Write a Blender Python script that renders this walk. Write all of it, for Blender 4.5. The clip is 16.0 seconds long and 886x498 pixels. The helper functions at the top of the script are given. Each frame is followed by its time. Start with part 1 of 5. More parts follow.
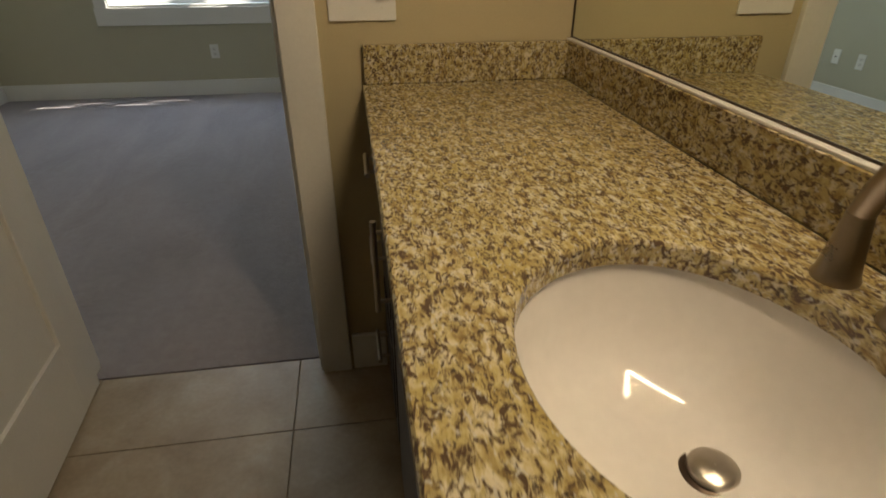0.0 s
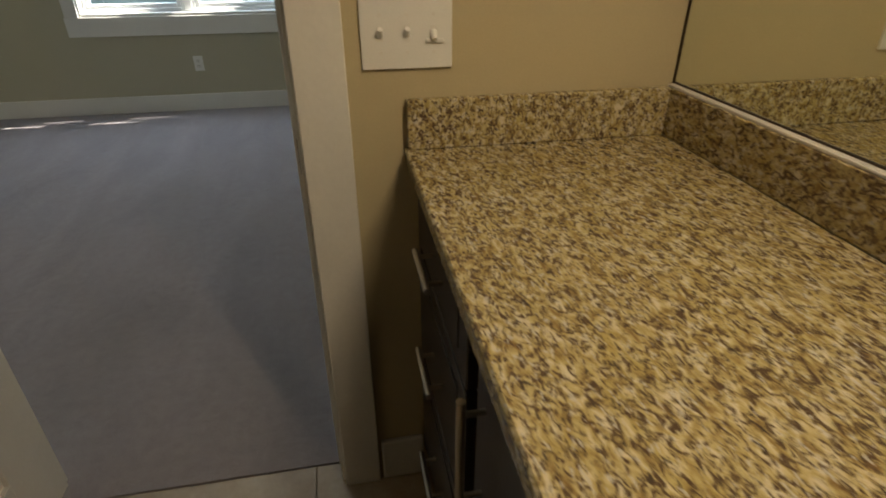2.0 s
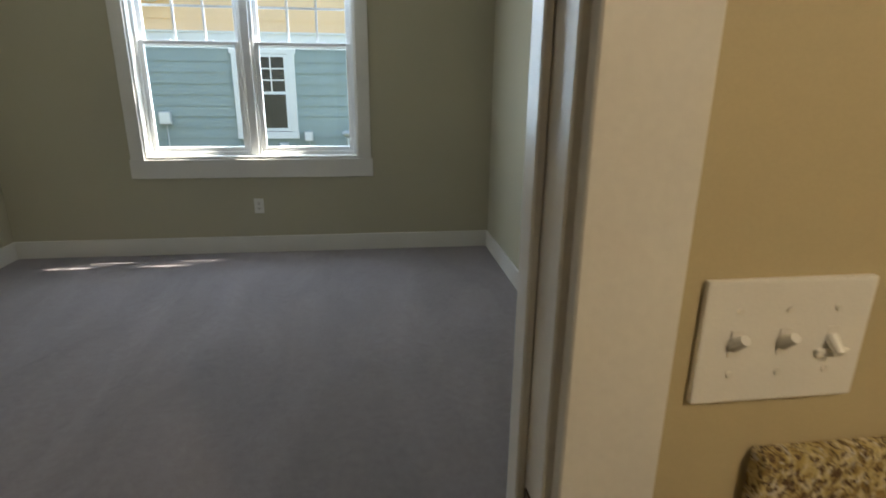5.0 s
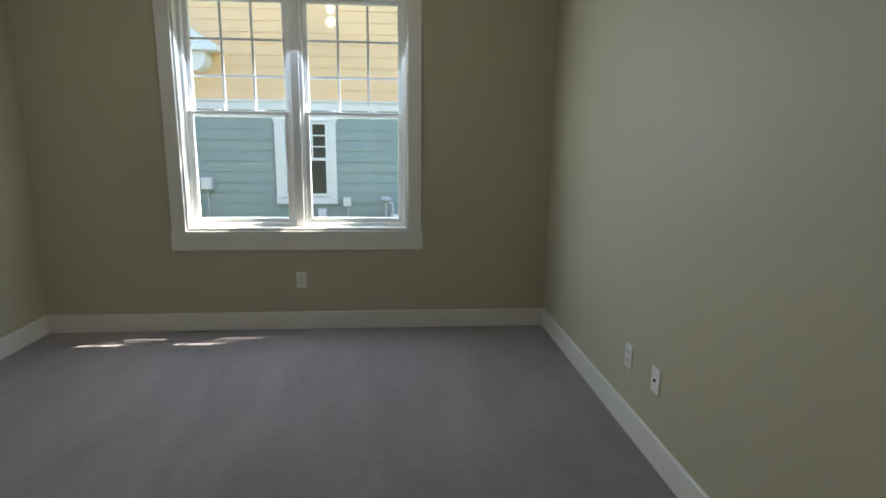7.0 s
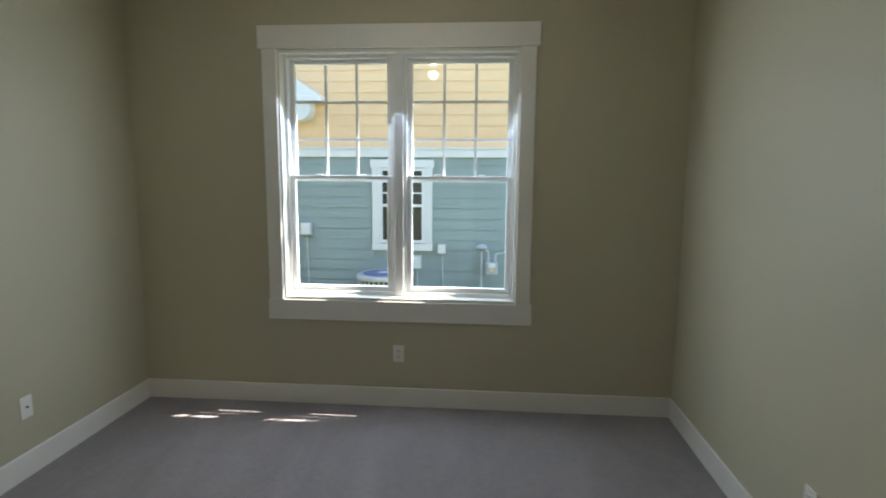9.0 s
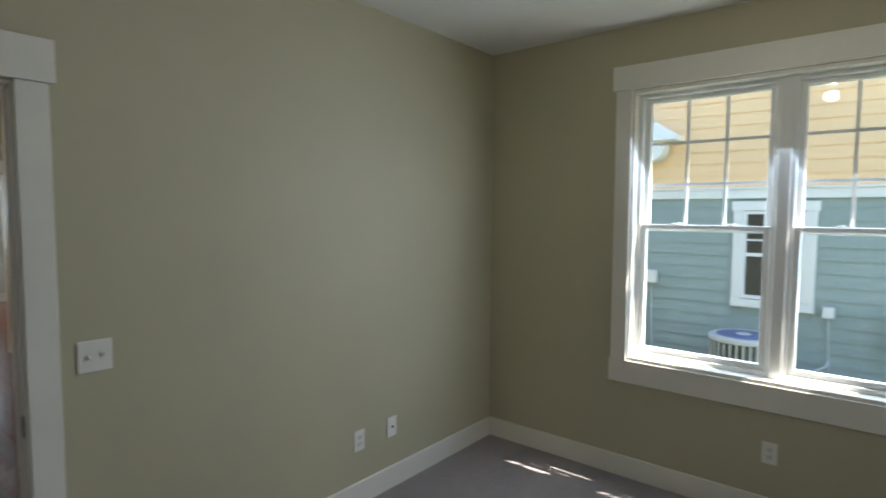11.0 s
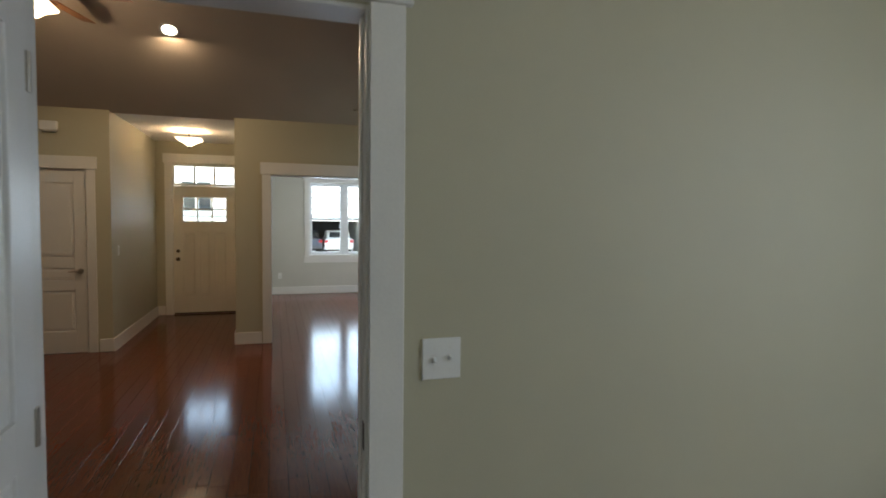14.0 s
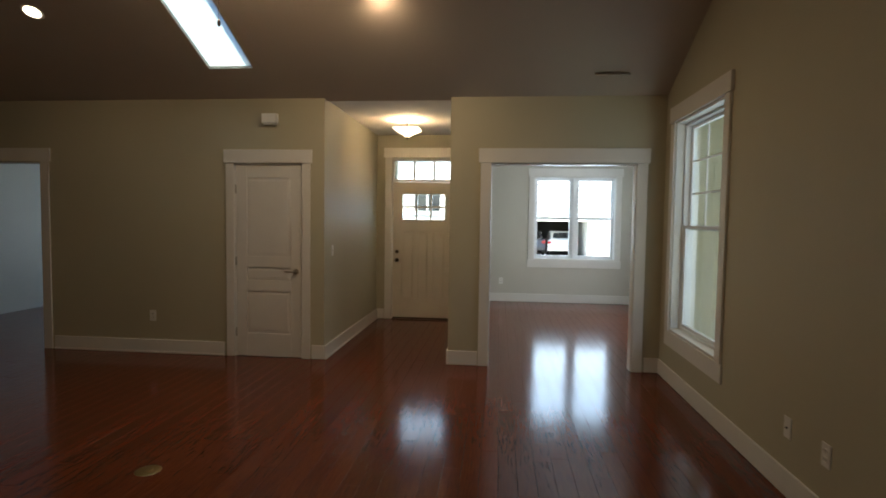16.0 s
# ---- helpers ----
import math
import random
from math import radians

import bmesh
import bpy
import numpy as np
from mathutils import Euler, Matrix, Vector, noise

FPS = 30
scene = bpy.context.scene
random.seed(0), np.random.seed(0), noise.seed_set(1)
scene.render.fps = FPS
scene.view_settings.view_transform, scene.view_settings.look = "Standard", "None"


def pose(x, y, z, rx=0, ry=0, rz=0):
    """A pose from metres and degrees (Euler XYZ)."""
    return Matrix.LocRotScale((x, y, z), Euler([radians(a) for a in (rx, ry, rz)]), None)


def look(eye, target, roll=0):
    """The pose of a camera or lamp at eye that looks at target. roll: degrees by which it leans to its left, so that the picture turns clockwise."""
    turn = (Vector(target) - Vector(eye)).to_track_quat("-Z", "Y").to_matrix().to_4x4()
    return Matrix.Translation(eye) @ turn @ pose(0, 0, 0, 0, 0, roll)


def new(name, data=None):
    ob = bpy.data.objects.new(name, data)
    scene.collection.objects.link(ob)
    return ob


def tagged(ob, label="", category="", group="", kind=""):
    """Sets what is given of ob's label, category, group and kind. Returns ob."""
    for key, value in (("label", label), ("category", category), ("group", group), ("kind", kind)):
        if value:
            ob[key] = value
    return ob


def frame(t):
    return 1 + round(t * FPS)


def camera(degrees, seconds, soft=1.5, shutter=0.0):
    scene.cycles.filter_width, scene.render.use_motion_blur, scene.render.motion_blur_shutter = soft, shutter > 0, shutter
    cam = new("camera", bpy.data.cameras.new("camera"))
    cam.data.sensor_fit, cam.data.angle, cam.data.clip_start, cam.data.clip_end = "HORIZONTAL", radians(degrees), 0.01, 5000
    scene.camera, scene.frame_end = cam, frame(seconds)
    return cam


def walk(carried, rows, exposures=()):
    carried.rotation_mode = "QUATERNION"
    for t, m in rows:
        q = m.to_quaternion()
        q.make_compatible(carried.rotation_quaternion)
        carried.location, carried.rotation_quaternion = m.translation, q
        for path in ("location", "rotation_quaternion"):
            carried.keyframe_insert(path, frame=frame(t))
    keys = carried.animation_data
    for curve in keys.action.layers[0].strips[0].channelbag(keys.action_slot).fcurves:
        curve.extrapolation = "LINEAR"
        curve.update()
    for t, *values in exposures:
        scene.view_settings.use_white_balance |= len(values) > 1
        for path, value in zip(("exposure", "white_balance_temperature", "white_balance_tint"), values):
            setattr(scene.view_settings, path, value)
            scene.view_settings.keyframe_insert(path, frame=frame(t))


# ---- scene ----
cam = camera(78.1, 16.0, soft=1.7, shutter=0.4)
PATH = [
    (0, (0.221, 0.277, 1.213), (0.498, 1.999, 0.233), 0.1),
    (0.5, (0.23, 0.382, 1.227), (0.526, 2.096, 0.24), -0.2),
    (1, (0.222, 0.475, 1.233), (0.531, 2.187, 0.245), -0.2),
    (1.5, (0.19, 0.578, 1.24), (0.506, 2.286, 0.247), -0.2),
    (2, (0.131, 0.691, 1.249), (0.452, 2.4, 0.261), -0.1),
    (2.5, (0.068, 0.801, 1.264), (0.393, 2.523, 0.3), 0.3),
    (3, (0.016, 0.895, 1.289), (0.341, 2.635, 0.357), 0.0),
    (3.5, (-0.021, 1.005, 1.3), (0.296, 2.776, 0.425), -0.1),
    (4, (-0.053, 1.111, 1.31), (0.253, 2.921, 0.516), 0.0),
    (4.5, (-0.08, 1.208, 1.321), (0.21, 3.062, 0.629), 0.4),
    (5, (-0.099, 1.285, 1.324), (0.155, 3.178, 0.73), 0.6),
    (7.5, (-0.277, 1.713, 1.402), (-0.133, 3.676, 1.049), 0.5),
    (8, (-0.284, 1.786, 1.472), (-0.175, 3.757, 1.147), 0.4),
    (10.5, (-0.53, 2.305, 1.636), (-1.499, 4.048, 1.48), 0.5),
    (11, (-0.519, 2.301, 1.638), (-1.786, 3.843, 1.501), 0.3),
    (11.5, (-0.493, 2.298, 1.621), (-1.967, 3.642, 1.495), 0.2),
    (12, (-0.462, 2.309, 1.589), (-2.093, 3.46, 1.478), 0.1),
    (12.5, (-0.46, 2.343, 1.544), (-2.224, 3.281, 1.448), 0.3),
    (13, (-0.523, 2.345, 1.51), (-2.354, 3.143, 1.418), 0.5),
    (13.5, (-0.864, 2.417, 1.503), (-2.736, 3.114, 1.408), 0.6),
    (14, (-1.294, 2.566, 1.489), (-3.203, 3.155, 1.39), 0.6),
    (14.5, (-1.7, 2.631, 1.467), (-3.653, 3.048, 1.367), 0.6),
    (15, (-2.073, 2.683, 1.454), (-4.061, 2.877, 1.353), 0.7),
    (15.5, (-2.465, 2.691, 1.438), (-4.461, 2.608, 1.339), 0.6),
    (16, (-2.728, 2.615, 1.466), (-4.715, 2.412, 1.359), 0.8),
]
walk(cam, [(t, look(eye, target, roll)) for t, eye, target, roll in PATH], [(0.0, 2.1), (16.0, 2.1)])

# ---- world, sun, large lights ----
world = bpy.data.worlds.new("sky_world")
scene.world = world
world.use_nodes = True
wn = world.node_tree
sky = wn.nodes.new("ShaderNodeTexSky")
sky.sky_type, sky.sun_disc = "NISHITA", False
SUN_DIR = Vector((0.55, 0.228, 1.0)).normalized()
sky.sun_elevation = math.asin(SUN_DIR.z)
sky.sun_rotation = math.atan2(SUN_DIR.x, SUN_DIR.y)
wn.links.new(sky.outputs["Color"], wn.nodes["Background"].inputs["Color"])
wn.nodes["Background"].inputs["Strength"].default_value = 0.15


def lamp(name, kind, m, energy, color, size=0.1, size_y=None, angle=None):
    data = bpy.data.lights.new(name, kind)
    data.energy, data.color = energy, color
    if kind == "AREA":
        data.size = size
        if size_y:
            data.shape, data.size_y = "RECTANGLE", size_y
    elif kind == "SUN":
        data.angle = radians(angle)
    else:
        data.shadow_soft_size = size
    ob = new(name, data)
    ob.matrix_world = m
    return ob


WARM, DAY = (1.0, 0.73, 0.45), (0.62, 0.78, 1.0)
lamp("sun", "SUN", look(SUN_DIR * 40, (0, 0, 0)), 5.0, (1.0, 0.95, 0.86), angle=0.53)
lamp("bedroom_window_light", "AREA", look((-0.96, 5.88, 1.55), (-0.96, 4.08, 0.45)), 10.9, (0.65, 0.80, 1.0), 1.5, 1.55)
lamp("front_window_light", "AREA", look((-12.97, 3.95, 1.5), (-11.0, 3.95, 1.3)), 10, DAY, 1.35, 1.4)
lamp("door_light_daylight", "AREA", look((-10.71, 1.52, 1.64), (-9.0, 1.52, 1.2)), 1.1, DAY, 0.6, 0.36)
# fill through an unseen side window, added to brighten the front room walls
lamp("front_room_fill_light", "AREA", look((-10.65, 5.50, 1.5), (-10.65, 3.5, 1.2)), 14, (0.86, 0.92, 1.0), 1.35, 1.4)
lamp("living_window_light", "AREA", look((-7.35, 4.48, 1.45), (-7.35, 3.0, 1.25)), 1.5, DAY, 1.0, 1.8)
lamp("side_room_window_light", "AREA", look((-12.97, -2.7, 1.5), (-11.0, -2.7, 1.3)), 8, DAY, 1.35, 1.4)
lamp("vanity_lamp_light", "AREA", look((0.64, 0.56, 2.02), (0.40, 1.00, 1.0)), 1.95, (1.0, 0.79, 0.54), 0.04, 0.6)
lamp("bedroom_lamp_light", "POINT", pose(-0.93, 3.86, 2.55), 1.0, (1.0, 0.88, 0.66), 0.045)
lamp("entry_lamp_light", "POINT", pose(-9.42, 1.47, 2.60), 3.2, WARM, 0.06)
lamp("fan_lamp_light", "POINT", pose(-6.10, 0.86, 2.93), 3.4, WARM, 0.09)
for cx, cy in ((-6.97, 1.64), (-7.09, -1.37)):
    lamp("downlight_light", "AREA", look((cx, cy, 3.20), (cx, cy, 0)), 3.7, WARM, 0.12)


# ---- materials ----
def mat(name, color=(0.5, 0.5, 0.5), rough=0.5, metal=0.0, spec=0.5):
    m = bpy.data.materials.new(name)
    m.use_nodes = True
    b = m.node_tree.nodes["Principled BSDF"]
    b.inputs["Base Color"].default_value = (*color, 1)
    b.inputs["Roughness"].default_value = rough
    b.inputs["Metallic"].default_value = metal
    b.inputs["Specular IOR Level"].default_value = spec
    return m


def nd(m, kind, **values):
    n = m.node_tree.nodes.new(kind)
    for key, value in values.items():
        n.inputs[key].default_value = value
    return n


def ln(m, a, b):
    m.node_tree.links.new(a, b)


def coords(m, scale=(1, 1, 1), rot=(0, 0, 0)):
    tc, mp = nd(m, "ShaderNodeTexCoord"), nd(m, "ShaderNodeMapping")
    mp.inputs["Scale"].default_value, mp.inputs["Rotation"].default_value = scale, rot
    geo = nd(m, "ShaderNodeNewGeometry")
    ln(m, geo.outputs["Position"], mp.inputs["Vector"])
    return mp.outputs["Vector"]


def noise_tex(m, vec, scale, detail=3.0, rough=0.5, distort=0.0):
    n = nd(m, "ShaderNodeTexNoise", Scale=scale, Detail=detail, Roughness=rough, Distortion=distort)
    ln(m, vec, n.inputs["Vector"])
    return n.outputs["Fac"]


def ramp(m, fac, stops):
    r = nd(m, "ShaderNodeValToRGB")
    e = r.color_ramp.elements
    while len(e) < len(stops):
        e.new(0.5)
    for el, (p, c) in zip(e, stops):
        el.position, el.color = p, (*c, 1)
    ln(m, fac, r.inputs["Fac"])
    return r.outputs["Color"]


def mixc(m, fac, a, b, mode="MIX"):
    n = nd(m, "ShaderNodeMix")
    n.data_type, n.blend_type = "RGBA", mode
    for value, slot in ((fac, n.inputs[0]), (a, n.inputs[6]), (b, n.inputs[7])):
        if hasattr(value, "is_linked"):
            ln(m, value, slot)
        else:
            slot.default_value = value if not isinstance(value, tuple) else (*value, 1)
    return n.outputs[2]


def bsdf(m):
    return m.node_tree.nodes["Principled BSDF"]


def bump(m, height, strength, distance=0.01):
    n = nd(m, "ShaderNodeBump", Strength=strength, Distance=distance)
    ln(m, height, n.inputs["Height"])
    ln(m, n.outputs["Normal"], bsdf(m).inputs["Normal"])


def sc(c, k):
    return tuple(min(1, v * k) for v in c)


def varied(name, color, rough=0.5, spec=0.5, big=2.0, fine=180.0, amount=0.06, relief=0.15, dist=0.002, metal=0.0):
    """Paint or plain stuff: cloudy tone at a large scale, fine grain, small relief and uneven gloss."""
    m = mat(name, color, rough, metal, spec)
    v = coords(m)
    n1, n2 = noise_tex(m, v, big, 4), noise_tex(m, v, fine, 2)
    c1 = ramp(m, n1, [(0.3, sc(color, 1 - amount)), (0.7, sc(color, 1 + amount))])
    c2 = ramp(m, n2, [(0.3, (0.96, 0.96, 0.96)), (0.7, (1, 1, 1))])
    ln(m, mixc(m, 1.0, c1, c2, "MULTIPLY"), bsdf(m).inputs["Base Color"])
    rr = nd(m, "ShaderNodeMapRange")
    rr.inputs["To Min"].default_value, rr.inputs["To Max"].default_value = max(0.02, rough - 0.06), min(1, rough + 0.06)
    ln(m, n1, rr.inputs["Value"])
    ln(m, rr.outputs["Result"], bsdf(m).inputs["Roughness"])
    if relief:
        bump(m, n2, relief, dist)
    return m


M_WALL = varied("greige_wall_paint", (0.485, 0.452, 0.33), 0.55, 0.35, 1.3, 260, 0.03, 0.10)
M_BATHWALL = varied("tan_wall_paint", (0.51, 0.435, 0.27), 0.55, 0.35, 1.3, 260, 0.03, 0.10)
M_TRIM = varied("white_trim_paint", (0.76, 0.74, 0.69), 0.34, 0.5, 3.0, 120, 0.03, 0.05)
M_DOOR = varied("white_door_paint", (0.76, 0.74, 0.70), 0.38, 0.5, 3.0, 150, 0.03, 0.06)
M_FDOOR = varied("cream_door_paint", (0.72, 0.66, 0.56), 0.35, 0.5, 3.0, 150, 0.03, 0.06)
M_CEIL = varied("white_ceiling_paint", (0.82, 0.81, 0.78), 0.8, 0.2, 1.5, 160, 0.03, 0.25)
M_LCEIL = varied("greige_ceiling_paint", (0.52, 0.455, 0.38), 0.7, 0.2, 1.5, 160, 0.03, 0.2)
M_VINYL = varied("white_vinyl_window", (0.80, 0.81, 0.81), 0.3, 0.5, 4.0, 200, 0.02, 0.03)
M_PLASTIC = varied("white_plastic", (0.80, 0.79, 0.75), 0.3, 0.5, 8.0, 300, 0.02, 0.02)
M_DARKGAP = varied("dark_slot", (0.03, 0.028, 0.025), 0.6)
M_NICKEL = varied("brushed_nickel", (0.52, 0.48, 0.42), 0.3, 0.5, 20, 400, 0.06, 0.05, 0.0005, 1.0)
M_DKNICKEL = varied("aged_nickel", (0.34, 0.29, 0.24), 0.28, 0.5, 20, 400, 0.06, 0.05, 0.0005, 1.0)
M_BRASS = varied("antique_brass", (0.50, 0.38, 0.18), 0.32, 0.5, 20, 400, 0.06, 0.05, 0.0005, 1.0)
M_BRONZE = varied("dark_bronze_metal", (0.10, 0.075, 0.055), 0.35, 0.5, 20, 300, 0.08, 0.05, 0.0005, 0.9)
M_PORC = varied("white_porcelain", (0.82, 0.79, 0.76), 0.08, 0.6, 5, 60, 0.01, 0.0)
M_CAB = varied("espresso_cabinet_wood", (0.022, 0.016, 0.013), 0.33, 0.5, 4, 90, 0.25, 0.1)
M_TEAL = varied("slate_green_lap_siding", (0.31, 0.375, 0.36), 0.6, 0.3, 1.2, 60, 0.06, 0.15)
M_YELL = varied("ochre_lap_siding", (0.88, 0.60, 0.34), 0.6, 0.3, 1.2, 60, 0.05, 0.15)
M_CREAM = varied("cream_lap_siding", (0.66, 0.66, 0.58), 0.6, 0.3, 1.2, 60, 0.05, 0.15)
M_EXTW = varied("white_exterior_paint", (0.80, 0.80, 0.78), 0.45, 0.4, 1.5, 80, 0.03, 0.1)
M_ROOF = varied("grey_shingle_roof", (0.10, 0.10, 0.10), 0.9, 0.2, 2, 30, 0.2, 0.5, 0.01)
M_GREYMETAL = varied("grey_painted_metal", (0.48, 0.50, 0.50), 0.4, 0.5, 6, 100, 0.05, 0.05)
M_ACCOIL = varied("dark_condenser_coil", (0.08, 0.09, 0.085), 0.5, 0.5, 6, 100, 0.1, 0.1)
M_ACFAN = varied("blue_grey_fan_grille", (0.10, 0.14, 0.30), 0.4, 0.5, 6, 100, 0.1, 0.1)
M_ASPH = varied("asphalt_road", (0.055, 0.055, 0.055), 0.9, 0.2, 0.6, 40, 0.15, 0.5, 0.01)
M_CONC = varied("concrete_pavement", (0.42, 0.41, 0.38), 0.85, 0.2, 0.8, 30, 0.1, 0.4, 0.005)
M_GROUND = varied("mulch_and_grass_ground", (0.13, 0.14, 0.065), 0.95, 0.1, 0.5, 14, 0.35, 0.8, 0.03)
M_CARW = varied("white_car_paint", (0.75, 0.76, 0.77), 0.2, 0.6, 3, 80, 0.02, 0.0)
M_CARD = varied("dark_grey_car_paint", (0.05, 0.05, 0.06), 0.2, 0.6, 3, 80, 0.05, 0.0)
M_RUBBER = varied("black_rubber", (0.02, 0.02, 0.02), 0.8)
M_RED = varied("red_tail_lens", (0.5, 0.02, 0.02), 0.2)
M_DARKGLASS = varied("dark_window_glass", (0.02, 0.025, 0.03), 0.05, 0.7, 3, 30, 0.1, 0.0)
M_GARDARK = varied("dark_garage_wall", (0.06, 0.055, 0.05), 0.9)
M_FANWOOD = varied("walnut_fan_blade", (0.30, 0.12, 0.045), 0.4, 0.5, 6, 80, 0.2, 0.08)
# greige of the other walls, with strong daylight lightened into its colour
M_DAYLITWALL = varied("greige_paint_daylit", (0.58, 0.56, 0.49), 0.55, 0.35, 1.3, 260, 0.03, 0.1)


def emitter(name, color, strength):
    m = mat(name, color, 0.4)
    bsdf(m).inputs["Emission Color"].default_value = (*color, 1)
    bsdf(m).inputs["Emission Strength"].default_value = strength
    return m


M_BULB = emitter("bright_lit_glass", (1.0, 0.90, 0.70), 14.0)
M_GLOW = emitter("lit_frosted_glass", (1.0, 0.80, 0.52), 1.0)
M_CANGLOW = emitter("lit_downlight_lens", (1.0, 0.86, 0.66), 4.0)

M_GLASS = bpy.data.materials.new("clear_window_glass")
M_GLASS.use_nodes = True
gt = M_GLASS.node_tree
gt.nodes.remove(gt.nodes["Principled BSDF"])
g_mix, g_tr, g_gl = gt.nodes.new("ShaderNodeMixShader"), gt.nodes.new("ShaderNodeBsdfTransparent"), gt.nodes.new("ShaderNodeBsdfGlossy")
g_fr = gt.nodes.new("ShaderNodeLayerWeight")
g_fr.inputs["Blend"].default_value = 0.12
g_tr.inputs["Color"].default_value = (0.93, 0.96, 0.95, 1)
g_gl.inputs["Roughness"].default_value = 0.01
g_pw = gt.nodes.new("ShaderNodeMath")
g_pw.operation = "MULTIPLY_ADD"
g_pw.inputs[1].default_value, g_pw.inputs[2].default_value = 0.35, 0.03
gt.links.new(g_fr.outputs["Facing"], g_pw.inputs[0])
gt.links.new(g_pw.outputs[0], g_mix.inputs[0])
gt.links.new(g_tr.outputs[0], g_mix.inputs[1])
gt.links.new(g_gl.outputs[0], g_mix.inputs[2])
gt.links.new(g_mix.outputs[0], gt.nodes["Material Output"].inputs["Surface"])

# diffusing acrylic of the skylight dome
M_DOME = bpy.data.materials.new("frosted_acrylic_dome")
M_DOME.use_nodes = True
dt = M_DOME.node_tree
dt.nodes.remove(dt.nodes["Principled BSDF"])
d_tl = dt.nodes.new("ShaderNodeBsdfTranslucent")
d_tl.inputs["Color"].default_value = (0.46, 0.53, 0.54, 1)
dt.links.new(d_tl.outputs[0], dt.nodes["Material Output"].inputs["Surface"])

M_MIRROR = mat("silvered_mirror", (0.86, 0.89, 0.80), 0.015, 1.0)

# carpet: fibre noise, pile relief and broad brushed streaks
M_CARPET = mat("grey_brown_carpet", (0.3, 0.27, 0.25), 0.95, 0, 0.1)
cv = coords(M_CARPET)
c_f = noise_tex(M_CARPET, cv, 420, 3, 0.7)
c_m = noise_tex(M_CARPET, cv, 26, 4, 0.65)
c_b = noise_tex(M_CARPET, coords(M_CARPET, (1.0, 0.35, 1), (0, 0, 0.5)), 2.6, 4, 0.6, 0.6)
cc = ramp(M_CARPET, c_b, [(0.3, (0.335, 0.29, 0.29)), (0.7, (0.455, 0.395, 0.395))])
cc = mixc(M_CARPET, 1.0, cc, ramp(M_CARPET, c_m, [(0.3, (0.84, 0.84, 0.84)), (0.7, (1, 1, 1))]), "MULTIPLY")
cc = mixc(M_CARPET, 1.0, cc, ramp(M_CARPET, c_f, [(0.25, (0.62, 0.62, 0.62)), (0.75, (1, 1, 1))]), "MULTIPLY")
ln(M_CARPET, cc, bsdf(M_CARPET).inputs["Base Color"])
bsdf(M_CARPET).inputs["Sheen Weight"].default_value = 0.25
c_h = nd(M_CARPET, "ShaderNodeMath")
ln(M_CARPET, c_f, c_h.inputs[0])
ln(M_CARPET, c_m, c_h.inputs[1])
bump(M_CARPET, c_h.outputs[0], 0.7, 0.012)

# granite: gold ground, pale grains, brown and near-black flecks drawn out along one way
M_GRANITE = mat("gold_brown_granite", (0.4, 0.3, 0.16), 0.12, 0, 0.5)
gv = coords(M_GRANITE, (1.0, 0.50, 0.75), (0.15, 0.1, 0.62))
g1 = noise_tex(M_GRANITE, gv, 85, 3, 0.6, 0.7)
g2 = noise_tex(M_GRANITE, gv, 125, 4, 0.66, 1.3)
g3 = noise_tex(M_GRANITE, gv, 22, 3, 0.55, 0.6)
gc = ramp(M_GRANITE, g1, [(0.30, (0.24, 0.155, 0.062)), (0.42, (0.40, 0.31, 0.13)), (0.52, (0.53, 0.44, 0.22)), (0.64, (0.66, 0.59, 0.43))])
gc = mixc(M_GRANITE, ramp(M_GRANITE, g3, [(0.52, (0, 0, 0)), (0.68, (0.55, 0.55, 0.55))]), gc, (0.48, 0.38, 0.13))
gm = ramp(M_GRANITE, g2, [(0.42, (1, 1, 1)), (0.48, (0.35, 0.35, 0.35)), (0.53, (0, 0, 0))])
gc = mixc(M_GRANITE, gm, gc, (0.105, 0.068, 0.042))
gm2 = ramp(M_GRANITE, noise_tex(M_GRANITE, gv, 150, 3, 0.6, 0.8), [(0.60, (0, 0, 0)), (0.66, (0.9, 0.9, 0.9))])
gc = mixc(M_GRANITE, gm2, gc, (0.060, 0.045, 0.036))
gm3 = ramp(M_GRANITE, noise_tex(M_GRANITE, gv, 170, 2, 0.5, 0.5), [(0.62, (0, 0, 0)), (0.68, (0.8, 0.8, 0.8))])
gc = mixc(M_GRANITE, gm3, gc, (0.56, 0.53, 0.46))
ln(M_GRANITE, gc, bsdf(M_GRANITE).inputs["Base Color"])
bump(M_GRANITE, g2, 0.03, 0.001)

# wood floor: each plank its own tone, grain along x
M_PLANK = mat("cherry_stained_hardwood", (0.1, 0.03, 0.015), 0.16, 0, 0.27)
oi = nd(M_PLANK, "ShaderNodeObjectInfo")
geo_i = nd(M_PLANK, "ShaderNodeNewGeometry")
rsum = nd(M_PLANK, "ShaderNodeMath")
ln(M_PLANK, oi.outputs["Random"], rsum.inputs[0])
ln(M_PLANK, geo_i.outputs["Random Per Island"], rsum.inputs[1])
rfr = nd(M_PLANK, "ShaderNodeMath")
rfr.operation = "FRACT"
ln(M_PLANK, rsum.outputs[0], rfr.inputs[0])
pv = coords(M_PLANK, (1.2, 22, 1))
grain = noise_tex(M_PLANK, pv, 5.5, 6, 0.65, 0.8)
pc = ramp(M_PLANK, grain, [(0.28, (0.080, 0.015, 0.006)), (0.5, (0.140, 0.029, 0.010)), (0.75, (0.185, 0.046, 0.015))])
pc = mixc(M_PLANK, 1.0, pc, ramp(M_PLANK, rfr.outputs[0], [(0.0, (0.72, 0.68, 0.66)), (1.0, (1.0, 1.0, 1.0))]), "MULTIPLY")
